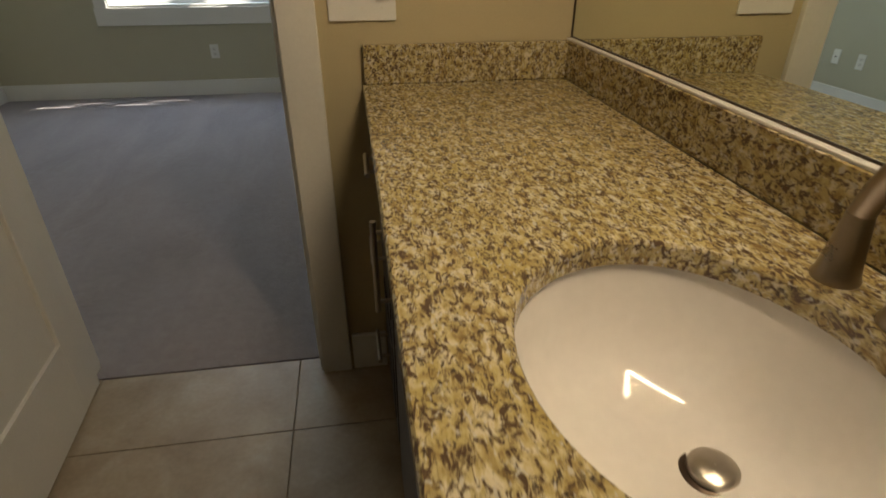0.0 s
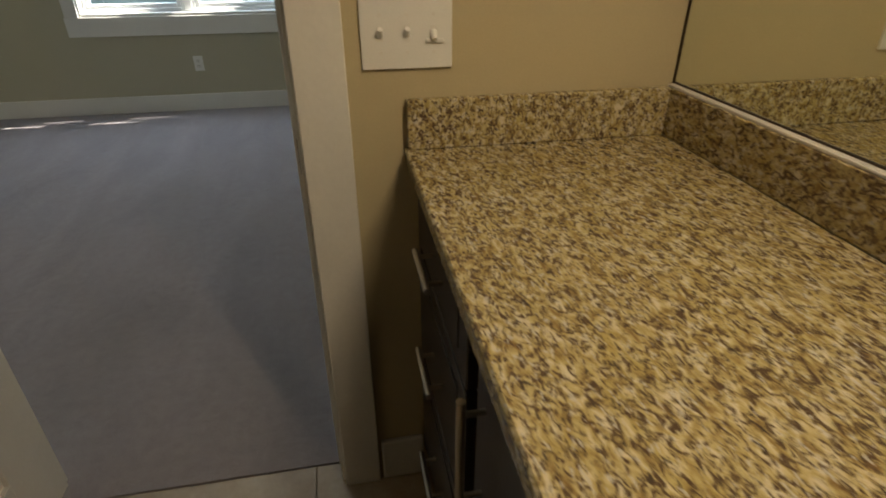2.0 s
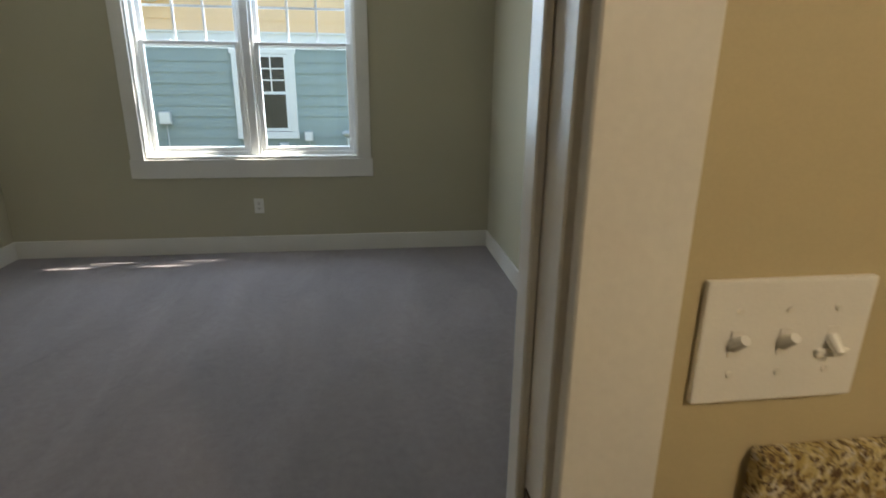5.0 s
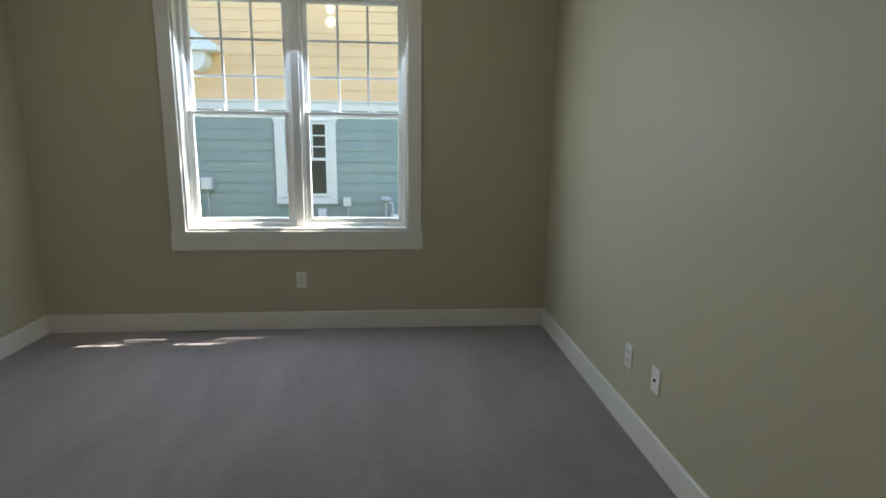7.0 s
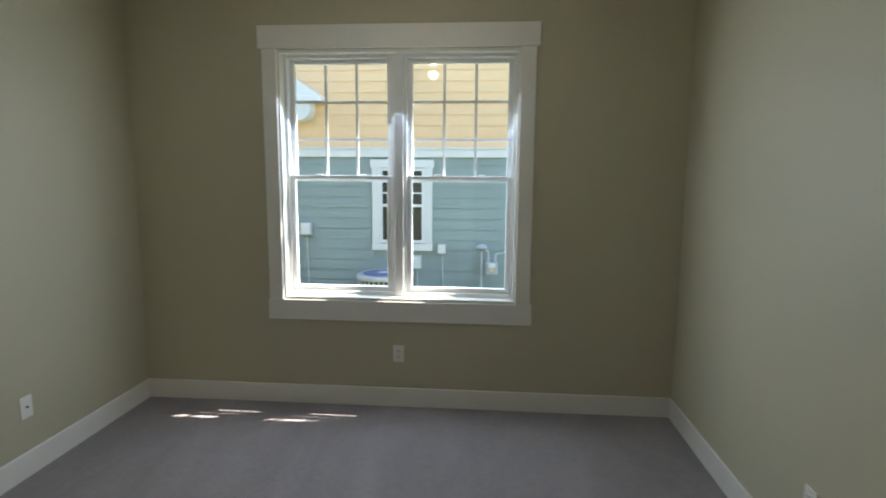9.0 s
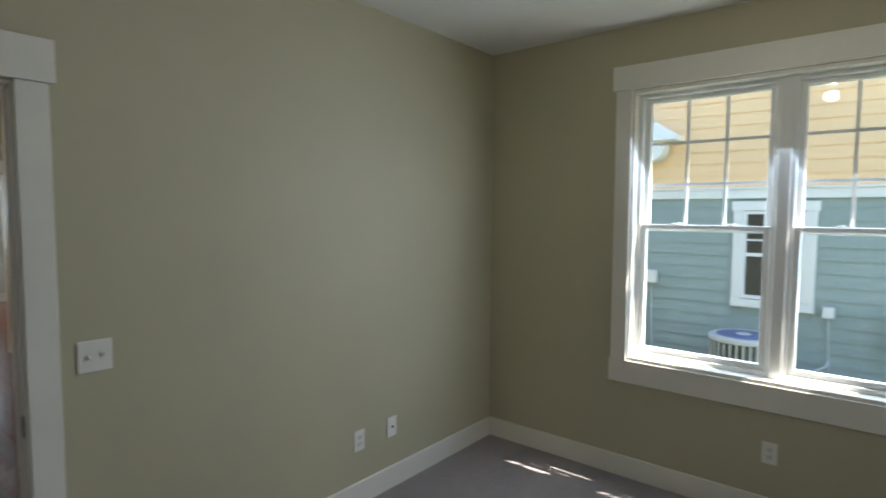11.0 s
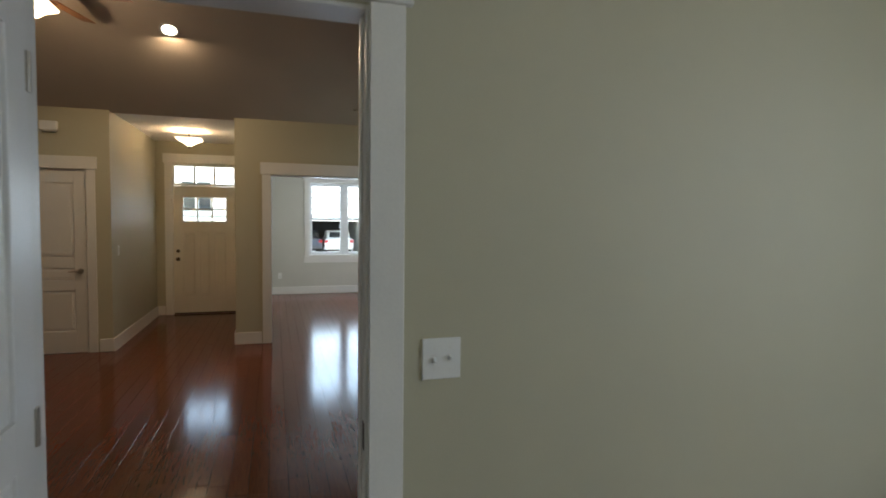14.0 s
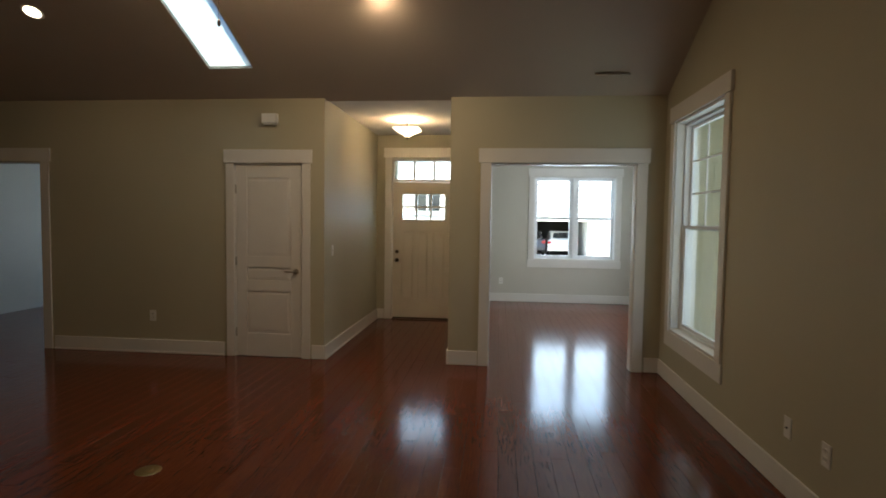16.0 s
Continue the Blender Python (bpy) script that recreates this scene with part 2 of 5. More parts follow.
ln(M_PLANK, pc, bsdf(M_PLANK).inputs["Base Color"])
prr = nd(M_PLANK, "ShaderNodeMapRange")
prr.inputs["To Min"].default_value, prr.inputs["To Max"].default_value = 0.10, 0.19
ln(M_PLANK, noise_tex(M_PLANK, coords(M_PLANK, (2, 9, 1)), 3, 4), prr.inputs["Value"])
ln(M_PLANK, prr.outputs["Result"], bsdf(M_PLANK).inputs["Roughness"])
pb = noise_tex(M_PLANK, coords(M_PLANK, (0.5, 5, 1)), 4, 3)
bump(M_PLANK, pb, 0.014, 0.006)

# ceramic floor tile: mottled beige
M_TILE = mat("beige_ceramic_tile", (0.4, 0.33, 0.24), 0.35, 0, 0.5)
tv = coords(M_TILE)
tcx = ramp(M_TILE, noise_tex(M_TILE, tv, 5, 5, 0.6, 0.4), [(0.3, (0.27, 0.20, 0.125)), (0.55, (0.36, 0.29, 0.20)), (0.75, (0.42, 0.36, 0.27))])
tcx = mixc(M_TILE, 1.0, tcx, ramp(M_TILE, noise_tex(M_TILE, tv, 70, 3), [(0.3, (0.88, 0.88, 0.88)), (0.7, (1, 1, 1))]), "MULTIPLY")
ln(M_TILE, tcx, bsdf(M_TILE).inputs["Base Color"])
bump(M_TILE, noise_tex(M_TILE, tv, 40, 3), 0.08, 0.003)
M_GROUT = varied("tan_grout", (0.36, 0.30, 0.21), 0.9, 0.1, 6, 200, 0.12, 0.4)
M_SUB = varied("dark_subfloor", (0.03, 0.015, 0.01), 0.7)


# ---- mesh helpers ----
ORIGIN = {}


def box(bm, x0, x1, y0, y1, z0, z1, bevel=0.0, rot=None, seg=1):
    m = Matrix.LocRotScale(((x0 + x1) / 2, (y0 + y1) / 2, (z0 + z1) / 2), None, (abs(x1 - x0), abs(y1 - y0), abs(z1 - z0)))
    made = bmesh.ops.create_cube(bm, size=1, matrix=(rot @ m) if rot else m)["verts"]
    if bevel:
        edges = list({e for v in made for e in v.link_edges})
        bmesh.ops.bevel(bm, geom=edges, offset=bevel, segments=seg, affect="EDGES", profile=0.7)
    return bm


def cyl(bm, a, b, r0, r1=None, seg=20):
    a, b = Vector(a), Vector(b)
    q = (b - a).to_track_quat("Z", "Y").to_matrix().to_4x4()
    bmesh.ops.create_cone(bm, cap_ends=True, segments=seg, radius1=r0, radius2=r0 if r1 is None else r1, depth=(b - a).length,
                          matrix=Matrix.Translation((a + b) / 2) @ q)
    return bm


def ball(bm, c, r, s=(1, 1, 1)):
    bmesh.ops.create_uvsphere(bm, u_segments=16, v_segments=10, radius=r, matrix=Matrix.LocRotScale(c, None, s))
    return bm


def lathe(bm, profile, c, seg=28, s=(1, 1)):
    """Turns (radius, z) pairs round the upright axis through c; s stretches x and y."""
    rings = []
    for r, z in profile:
        rings.append([bm.verts.new((c[0] + r * s[0] * math.cos(6.28318 * i / seg), c[1] + r * s[1] * math.sin(6.28318 * i / seg), c[2] + z)) for i in range(seg)])
    for a, b in zip(rings, rings[1:]):
        for i in range(seg):
            bm.faces.new((a[i], a[(i + 1) % seg], b[(i + 1) % seg], b[i]))
    return bm


def tube(bm, pts, r, seg=10):
    for a, b in zip(pts, pts[1:]):
        cyl(bm, a, b, r, seg=seg)
    for p in pts[1:-1]:
        ball(bm, p, r)
    return bm


def nb():
    return bmesh.new()


def B(*args, **kw):
    return box(nb(), *args, **kw)


def finish(name, bm, material, origin=(0, 0, 0), smooth=False):
    bmesh.ops.translate(bm, verts=bm.verts, vec=-Vector(origin))
    bmesh.ops.recalc_face_normals(bm, faces=bm.faces)
    me = bpy.data.meshes.new(name)
    bm.to_mesh(me)
    bm.free()
    me.materials.append(material)
    if smooth:
        for p in me.polygons:
            p.use_smooth = True
        me.set_sharp_from_angle(angle=radians(40))
    return new(name, me)


def thing(name, base, label, category, group="", kind=""):
    ob = new(name)
    ob.location = base
    ob.empty_display_size = 0.1
    ORIGIN[ob] = Vector(base)
    return tagged(ob, label, category, group, kind)


def part(name, bm, material, parent, label="", smooth=False):
    o = ORIGIN[parent]
    ob = finish(name, bm, material, o, smooth)
    ob.parent = parent
    ORIGIN[ob] = o
    return tagged(ob, label) if label else ob


def solid(name, bm, material, label, category="", kind="", base=None, smooth=False):
    """A thing of one mesh, its origin at its base."""
    if base is None:
        zs = min(v.co.z for v in bm.verts)
        n = len(bm.verts)
        base = (sum(v.co.x for v in bm.verts) / n, sum(v.co.y for v in bm.verts) / n, zs)
    ob = finish(name, bm, material, base, smooth)
    ob.location = base
    ORIGIN[ob] = Vector(base)
    return tagged(ob, label, category, kind=kind)


def turned(name, bm, material, label, category, m, **kw):
    bmesh.ops.transform(bm, matrix=m, verts=bm.verts)
    return solid(name, bm, material, label, category, **kw)


def wall(name, axis, a0, a1, c0, c1, z0, z1, openings, material, label):
    """A wall along axis from a0 to a1, between faces c0 and c1, with openings (from, to, bottom, top) cut through."""
    bm = nb()

    def piece(p0, p1, q0, q1):
        if p1 - p0 > 1e-4 and q1 - q0 > 1e-4:
            if axis == "x":
                box(bm, p0, p1, c0, c1, q0, q1)
            else:
                box(bm, c0, c1, p0, p1, q0, q1)
    at = a0
    for o0, o1, b, t in sorted(openings):
        piece(at, o0, z0, z1)
        if b > 0.01:
            piece(o0, o1, z0, b)
        piece(o0, o1, t, z1)
        at = o1
    piece(at, a1, z0, z1)
    return solid(name, bm, material, label, "wall", kind="structure")


# ---- plan ----
BED_X0, BED_X1, BED_Y0, BED_Y1, BED_H = -2.75, 0.845, 1.80, 5.565, 2.737
BATH_Y = 1.68
LIV_X0, LIV_X1, LIV_Y1, LIV_Y0 = -8.185, -2.87, 4.19, -4.6
EAVE_Z, SLOPE, RIDGE_X = 2.68, 0.46, -5.53
RIDGE_Z = EAVE_Z + SLOPE * (RIDGE_X - LIV_X0)
FRONT_X = -12.69
BWIN = (-1.746, -0.184, 0.735, 2.36)      # bedroom window: from, to, sill, head
LWIN = (-7.90, -6.79, 0.475, 2.37)        # living side window
FWIN = (3.23, 4.67, 0.77, 2.26)           # front room window
BATH_DOOR = (-0.675, 0.060)
BED_DOOR = (2.004, 2.81)

# walls
wall("wall_bedroom_south", "x", -2.75, 1.0, 1.74, BED_Y0, -0.1, 2.74, [(*BATH_DOOR, 0, 2.05), (-2.66, -1.90, 0, 2.05)], M_WALL, "greige painted bedroom wall with the bathroom doorway")
wall("wall_bath", "x", -2.75, 1.0, BATH_Y, 1.74, -0.1, 2.74, [(*BATH_DOOR, 0, 2.05), (-2.66, -1.90, 0, 2.05)], M_BATHWALL, "tan painted bathroom wall with the doorway")
wall("wall_window", "x", -2.87, 1.0, BED_Y1, 5.80, -0.3, 3.0, [BWIN], M_WALL, "greige painted bedroom wall round the window")
wall("wall_bedroom_east", "y", BED_Y0, BED_Y1, BED_X1, 1.0, -0.3, 2.74, [], M_WALL, "plain greige painted bedroom wall")
wall("wall_bedroom_west", "y", LIV_Y0, 5.565, LIV_X1, BED_X0, -0.1, 3.3, [(*BED_DOOR, 0, 2.056)], M_WALL, "greige painted wall with the open bedroom doorway")
wall("wall_mirror", "y", -1.9, BATH_Y, 0.782, 1.0, -0.1, 2.74, [], M_BATHWALL, "yellowish tan painted bathroom wall behind the mirror")
wall("wall_bath_west", "y", -1.9, BATH_Y, -1.62, -1.50, -0.1, 2.74, [], M_BATHWALL, "plain tan bathroom wall")
wall("wall_bath_south", "x", -1.62, 1.0, -2.02, -1.9, -0.1, 2.74, [], M_BATHWALL, "plain tan bathroom wall")
wall("wall_far", "y", LIV_Y0, LIV_Y1 + 0.0, -8.305, LIV_X0, -0.1, EAVE_Z + 0.02,
     [(-3.20, -2.31, 0, 2.03), (-0.135, 0.60, 0, 2.02), (0.83, 2.12, 0, EAVE_Z), (2.52, 3.93, 0, 2.03)], M_WALL, "greige wall with closet door, entry and wide cased opening")
wall("wall_living_north", "x", -8.305, LIV_X1, LIV_Y1, 4.40, -0.3, 4.1, [LWIN], M_WALL, "greige living room wall with a tall window")
wall("wall_living_south", "x", -8.305, BED_X0, LIV_Y0 - 0.12, LIV_Y0, -0.1, 4.1, [], M_WALL, "plain greige living room wall")
wall("wall_entry_left", "x", -10.72, -8.305, 0.71, 0.83, -0.1, 2.70, [], M_WALL, "greige entry hall wall")
wall("wall_entry_right", "x", -12.69, -8.305, 2.12, 2.24, -0.1, 2.70, [], M_WALL, "greige wall between entry hall and front room")
wall("wall_front_door", "y", 0.71, 2.12, -10.75, -10.60, -0.1, 2.70, [(1.05, 1.985, 0, 2.35)], M_WALL, "greige wall round the front door")
wall("wall_front_room_west", "y", 2.12, 5.42, -12.90, FRONT_X, -0.3, 2.80, [FWIN], M_DAYLITWALL, "greige wall round the front room window, lightened as if daylit")
wall("wall_front_room_north", "x", -12.90, -8.185, 5.30, 5.42, -0.3, 2.80, [(-11.4, -9.9, 0.77, 2.26)], M_DAYLITWALL, "plain front room wall, lightened as if daylit")
wall("wall_front_room_east", "y", LIV_Y1, 5.30, -8.305, -8.185, -0.3, 2.80, [], M_DAYLITWALL, "short return wall of the front room")
wall("wall_side_room_west", "y", -4.72, 0.71, -12.90, FRONT_X, -0.3, 2.80, [(-3.4, -2.0, 0.77, 2.26)], M_DAYLITWALL, "greige wall of the side room, lightened as if daylit")
wall("wall_side_room_south", "x", -12.69, -8.305, -4.72, -4.60, -0.1, 2.80, [], M_DAYLITWALL, "plain wall of the side room")
wall("wall_side_room_north", "x", -12.69, -8.305, -0.70, -0.58, -0.1, 2.80, [], M_DAYLITWALL, "plain wall of the side room")

# ceilings
solid("ceiling_bedroom", B(-2.87, 1.0, BED_Y0, 5.80, BED_H, BED_H + 0.12), M_CEIL, "white bedroom ceiling", "ceiling", "structure")
solid("ceiling_bath", B(-1.62, 1.0, -2.02, BED_Y0, 2.742, 2.86), M_CEIL, "white bathroom ceiling", "ceiling", "structure")
solid("ceiling_closet", B(-2.75, -1.62, 0.9, BED_Y0, 2.742, 2.86), M_CEIL, "closet ceiling", "ceiling", "structure")
solid("ceiling_entry", B(-10.75, -8.185, 0.71, 2.24, EAVE_Z, EAVE_Z + 0.1), M_CEIL, "white entry hall ceiling", "ceiling", "structure")
solid("ceiling_front_room", B(-12.90, -8.185, 2.24, 5.42, 2.70, 2.8), M_CEIL, "white front room ceiling", "ceiling", "structure")
solid("ceiling_side_room", B(-12.90, -8.305, -4.72, 0.71, 2.72, 2.82), M_CEIL, "white side room ceiling", "ceiling", "structure")

# vaulted living ceiling with a skylight hole, in the slope's own frame (u up the slope, v along y)
SKY_V, SKY_U = (-0.165, 0.268), (-7.765, -6.20)
ANG = math.atan(SLOPE)
COS = math.cos(ANG)
R_SLOPE = Matrix.Translation((LIV_X0, 0, EAVE_Z)) @ Matrix.Rotation(-ANG, 4, "Y")
LEN = (RIDGE_X - LIV_X0) / COS
u0, u1 = (SKY_U[0] - LIV_X0) / COS, (SKY_U[1] - LIV_X0) / COS
bm = nb()
box(bm, -0.05, u0, LIV_Y0, LIV_Y1, 0, 0.16, rot=R_SLOPE)
box(bm, u1, LEN, LIV_Y0, LIV_Y1, 0, 0.16, rot=R_SLOPE)
box(bm, u0, u1, LIV_Y0, SKY_V[0], 0, 0.16, rot=R_SLOPE)
box(bm, u0, u1, SKY_V[1], LIV_Y1, 0, 0.16, rot=R_SLOPE)
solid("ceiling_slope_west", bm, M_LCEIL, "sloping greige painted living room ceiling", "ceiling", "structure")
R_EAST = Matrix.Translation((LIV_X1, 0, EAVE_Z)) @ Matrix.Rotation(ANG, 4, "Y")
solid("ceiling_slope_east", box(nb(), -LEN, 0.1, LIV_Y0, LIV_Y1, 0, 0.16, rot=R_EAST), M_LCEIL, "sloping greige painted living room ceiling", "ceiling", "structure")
skl = thing("skylight", (R_SLOPE @ Vector((u0, 0, 0))), "long white skylight shaft open to the sky", "skylight")
bm = nb()
for v0, v1 in ((SKY_V[0] - 0.03, SKY_V[0]), (SKY_V[1], SKY_V[1] + 0.03)):
    box(bm, u0 - 0.03, u1 + 0.03, v0, v1, 0.003, 0.24, rot=R_SLOPE)
for a, b in ((u0 - 0.03, u0), (u1, u1 + 0.03)):
    box(bm, a, b, SKY_V[0], SKY_V[1], 0.003, 0.24, rot=R_SLOPE)
part("shaft", bm, M_EXTW, skl)
dome = nb()
box(dome, u0, u1, SKY_V[0], SKY_V[1], 0.030, 0.033, rot=R_SLOPE)
part("dome", dome, M_DOME, skl, "frosted white acrylic dome")

# floors
solid("floor_carpet", B(BED_X0, BED_X1, BATH_Y + 0.06, BED_Y1, -0.1, 0.004), M_CARPET, "grey brown cut pile bedroom carpet", "carpet", "structure")
solid("floor_closet", B(-2.75, -1.62, 0.9, BATH_Y + 0.06, -0.1, 0.0), M_CARPET, "closet carpet", "carpet", "structure")
wall("wall_closet", "x", -2.75, -1.62, 0.8, 0.9, -0.1, 2.74, [], M_WALL, "closet back wall")
bath_floor = solid("floor_bath", B(-1.5, 0.782, -1.9, BATH_Y + 0.06, -0.1, -0.004), M_GROUT, "beige tiled bathroom floor", "floor", "structure", base=(0, 0, 0))
wood_floor = solid("floor_wood", box(B(-12.69, BED_X0 - 0.04, LIV_Y0, 4.19, -0.1, -0.006), -12.69, -8.305, 4.19, 5.30, -0.1, -0.006), M_SUB, "glossy cherry brown hardwood floor", "floor", "structure", base=(0, 0, 0))

# ---- trim: baseboards ----
def baseboard(name, axis, a0, a1, c, side, h=0.135):
    t = 0.016 * side
    bm = nb()
    if axis == "x":
        box(bm, a0, a1, c, c + t, 0.002, h, 0.003)
    else:
        box(bm, c, c + t, a0, a1, 0.002, h, 0.003)
    return solid(name, bm, M_TRIM, "white painted flat baseboard", "baseboard", "structure")


baseboard("baseboard", "x", BED_X0, BED_X1, BED_Y1, -1)
baseboard("baseboard", "y", BED_Y0, BED_Y1 - 0.017, BED_X1, -1)
baseboard("baseboard", "y", BED_DOOR[1] + 0.10, BED_Y1 - 0.017, BED_X0, 1)
baseboard("baseboard", "x", 0.16, BED_X1 - 0.017, BED_Y0, 1)
baseboard("baseboard", "x", -1.79, -0.78, BED_Y0, 1)
baseboard("baseboard", "x", 0.154, 0.262, BATH_Y, -1)
for a, b in ((-2.19, -0.245), (0.70, 0.829), (2.121, 2.415), (4.045, LIV_Y1)):
    baseboard("baseboard", "y", a, b, LIV_X0, 1, 0.145)
baseboard("baseboard", "x", LIV_X0 + 0.017, LIV_X1, LIV_Y1, -1, 0.145)
baseboard("baseboard", "x", -10.60, -8.17, 0.83, 1, 0.145)
baseboard("baseboard", "x", -10.60, -8.17, 2.12, -1, 0.145)
baseboard("baseboard", "y", 0.847, 0.945, -10.60, 1, 0.145)
baseboard("baseboard", "y", 2.24, 5.30, FRONT_X, 1, 0.15)
baseboard("baseboard", "x", FRONT_X + 0.017, -8.305, 5.30, -1, 0.15)
baseboard("baseboard", "y", -4.6, -0.70, FRONT_X, 1, 0.15)
for dx0 in (0.012,):
    solid("trim", B(-10.58, -8.16, 0.847, 0.859, 0.0, 0.02, 0.004), M_TRIM, "white shoe moulding", "trim", "structure")
    solid("trim", B(LIV_X0 + 0.016, LIV_X0 + 0.028, -2.19, -0.245, 0.0, 0.02, 0.004), M_TRIM, "white shoe moulding", "trim", "structure")


# ---- door casings: jamb lining, side casings, head with overhang ----
def casing(name, axis, o0, o1, top, c0, c1, faces, w=0.095, head=0.145, label="white painted flat door casing with a broad head board", jl=0.012):
    """Lining of an opening from o0 to o1 through a wall between c0 and c1; casings on the faces given as (plane, side)."""
    base = ((o0 + o1) / 2, c0, 0) if axis == "x" else (c0, (o0 + o1) / 2, 0)
    t = thing(name, base, label, "door casing", kind="structure")

    def bx(a0, a1, d0, d1, z0, z1, bev=0.002):
        return B(a0, a1, d0, d1, z0, z1, bevel=bev) if axis == "x" else B(d0, d1, a0, a1, z0, z1, bevel=bev)
    part("jamb", bx(o0, o0 + jl, c0, c1, 0.001, top), M_TRIM, t)
    part("jamb", bx(o1 - jl, o1, c0, c1, 0.001, top), M_TRIM, t)
    part("head_jamb", bx(o0 + jl, o1 - jl, c0, c1, top - jl, top), M_TRIM, t)
    for c, s in faces:
        d0, d1 = sorted((c, c + 0.019 * s))
        part("side_casing", bx(o0 - w + 0.004, o0 + 0.004, d0, d1, 0.001, top + 0.004), M_TRIM, t)
        part("side_casing", bx(o1 - 0.004, o1 + w - 0.004, d0, d1, 0.001, top + 0.004), M_TRIM, t)
        d0, d1 = sorted((c, c + 0.026 * s))
        part("head_casing", bx(o0 - w - 0.016, o1 + w + 0.016, d0, d1, top + 0.005, top + 0.005 + head), M_TRIM, t)
    return t


bc = casing("door_casing_bath", "x", *BATH_DOOR, 2.05, BATH_Y, BED_Y0, [(BATH_Y, -1), (BED_Y0, 1)], w=0.090)
part("door_stop", B(0.038, 0.0475, BATH_Y + 0.05, BATH_Y + 0.085, 0.002, 2.03, bevel=0.002), M_TRIM, bc)
part("strike_plate", B(0.0460, 0.0481, BATH_Y + 0.016, BATH_Y + 0.046, 0.86, 0.93, bevel=0.0006), M_BRONZE, bc, "dark metal strike plate")
dc = casing("door_casing_bedroom", "y", *BED_DOOR, 2.056, LIV_X1, BED_X0, [(LIV_X1, -1), (BED_X0, 1)])
part("door_stop", B(-2.83, -2.795, 2.790, 2.799, 0.002, 2.04, bevel=0.002), M_TRIM, dc)
part("strike_plate", B(-2.787, -2.76, 2.7962, 2.7985, 0.86, 0.935, bevel=0.0006), M_BRONZE, dc, "dark metal strike plate")
casing("door_casing_closet", "y", -0.135, 0.60, 2.02, -8.305, LIV_X0, [(LIV_X0, 1)], w=0.088, head=0.135)
casing("door_casing_wide", "y", 2.52, 3.93, 2.03, -8.305, LIV_X0, [(LIV_X0, 1), (-8.305, -1)], w=0.10, head=0.14, label="white painted casing of the wide opening")
casing("door_casing_side_room", "y", -3.20, -2.31, 2.03, -8.305, LIV_X0, [(LIV_X0, 1), (-8.305, -1)], w=0.095, head=0.14)
casing("door_casing_bed_closet", "x", -2.66, -1.90, 2.05, BATH_Y, BED_Y0, [(BED_Y0, 1)])
casing("door_casing_front", "y", 1.05, 1.985, 2.35, -10.75, -10.60, [(-10.60, 1)], w=0.10, head=0.14)


# ---- panelled doors, built in their own frame: width along x, thickness along y, hinge at x = 0 ----
def panel_door(name, w, h, m, label, panels, material=M_DOOR, th=0.035, stile=0.115, glass=None):
    """panels: rows (bottom, top, number of columns). glass: (bottom, top, columns, rows) of a light."""
    t = new(name)
    t.matrix_world = m
    ORIGIN[t] = Vector((0, 0, 0))
    tagged(t, label, "door")
    body = nb()
    x0, x1 = stile, w - stile
    box(body, 0, x0, 0, th, 0, h, 0.002)
    box(body, x1, w, 0, th, 0, h, 0.002)
    rows = list(panels) + ([(glass[0], glass[1], 1)] if glass else [])
    rows.sort()
    z = 0
    for b, tp, _ in rows:
        box(body, x0, x1, 0, th, z, b)
        z = tp
    box(body, x0, x1, 0, th, z, h)
    for b, tp, n in panels:
        for i in range(1, n):
            c = x0 + (x1 - x0) * i / n
            box(body, c - 0.03, c + 0.03, 0, th, b, tp)
    bd = part("leaf", body, material, t)
    for b, tp, n in panels:
        for i in range(n):
            a0 = x0 + (x1 - x0) * i / n + (0.03 if i else 0)
            a1 = x0 + (x1 - x0) * (i + 1) / n - (0.03 if i < n - 1 else 0)
            pb_ = nb()
            box(pb_, a0, a1, th / 2 - 0.006, th / 2 + 0.006, b, tp)
            for q in (0.012,):
                box(pb_, a0 + q, a1 - q, th / 2 - 0.010, th / 2 + 0.010, b + q, tp - q, 0.004)
            box(pb_, a0 + 0.026, a1 - 0.026, 0.0045, th - 0.0045, b + 0.026, tp - 0.026, 0.0075)
            part("panel", pb_, material, t)
    if glass:
        b, tp, nc, nr = glass
        p = part("pane", B(x0, x1, th / 2 - 0.003, th / 2 + 0.003, b, tp), M_GLASS, t, "clear glass light")
        p.visible_shadow = False
        mu = nb()
        for i in range(1, nc):
            c = x0 + (x1 - x0) * i / nc
            box(mu, c - 0.013, c + 0.013, 0.004, th - 0.004, b, tp)
        for i in range(1, nr):
            c = b + (tp - b) * i / nr
            box(mu, x0, x1, 0.005, th - 0.005, c - 0.013, c + 0.013)
        for a0, a1, b0, b1 in ((x0 - 0.02, x0 + 0.008, b - 0.02, tp + 0.02), (x1 - 0.008, x1 + 0.02, b - 0.02, tp + 0.02)):
            box(mu, a0, a1, -0.006, th + 0.006, b0, b1, 0.003)
        for b0, b1 in ((b - 0.02, b + 0.008), (tp - 0.008, tp + 0.02)):
            box(mu, x0 + 0.009, x1 - 0.009, -0.006, th + 0.006, b0, b1, 0.003)
        part("muntins", mu, material, t)
    return t


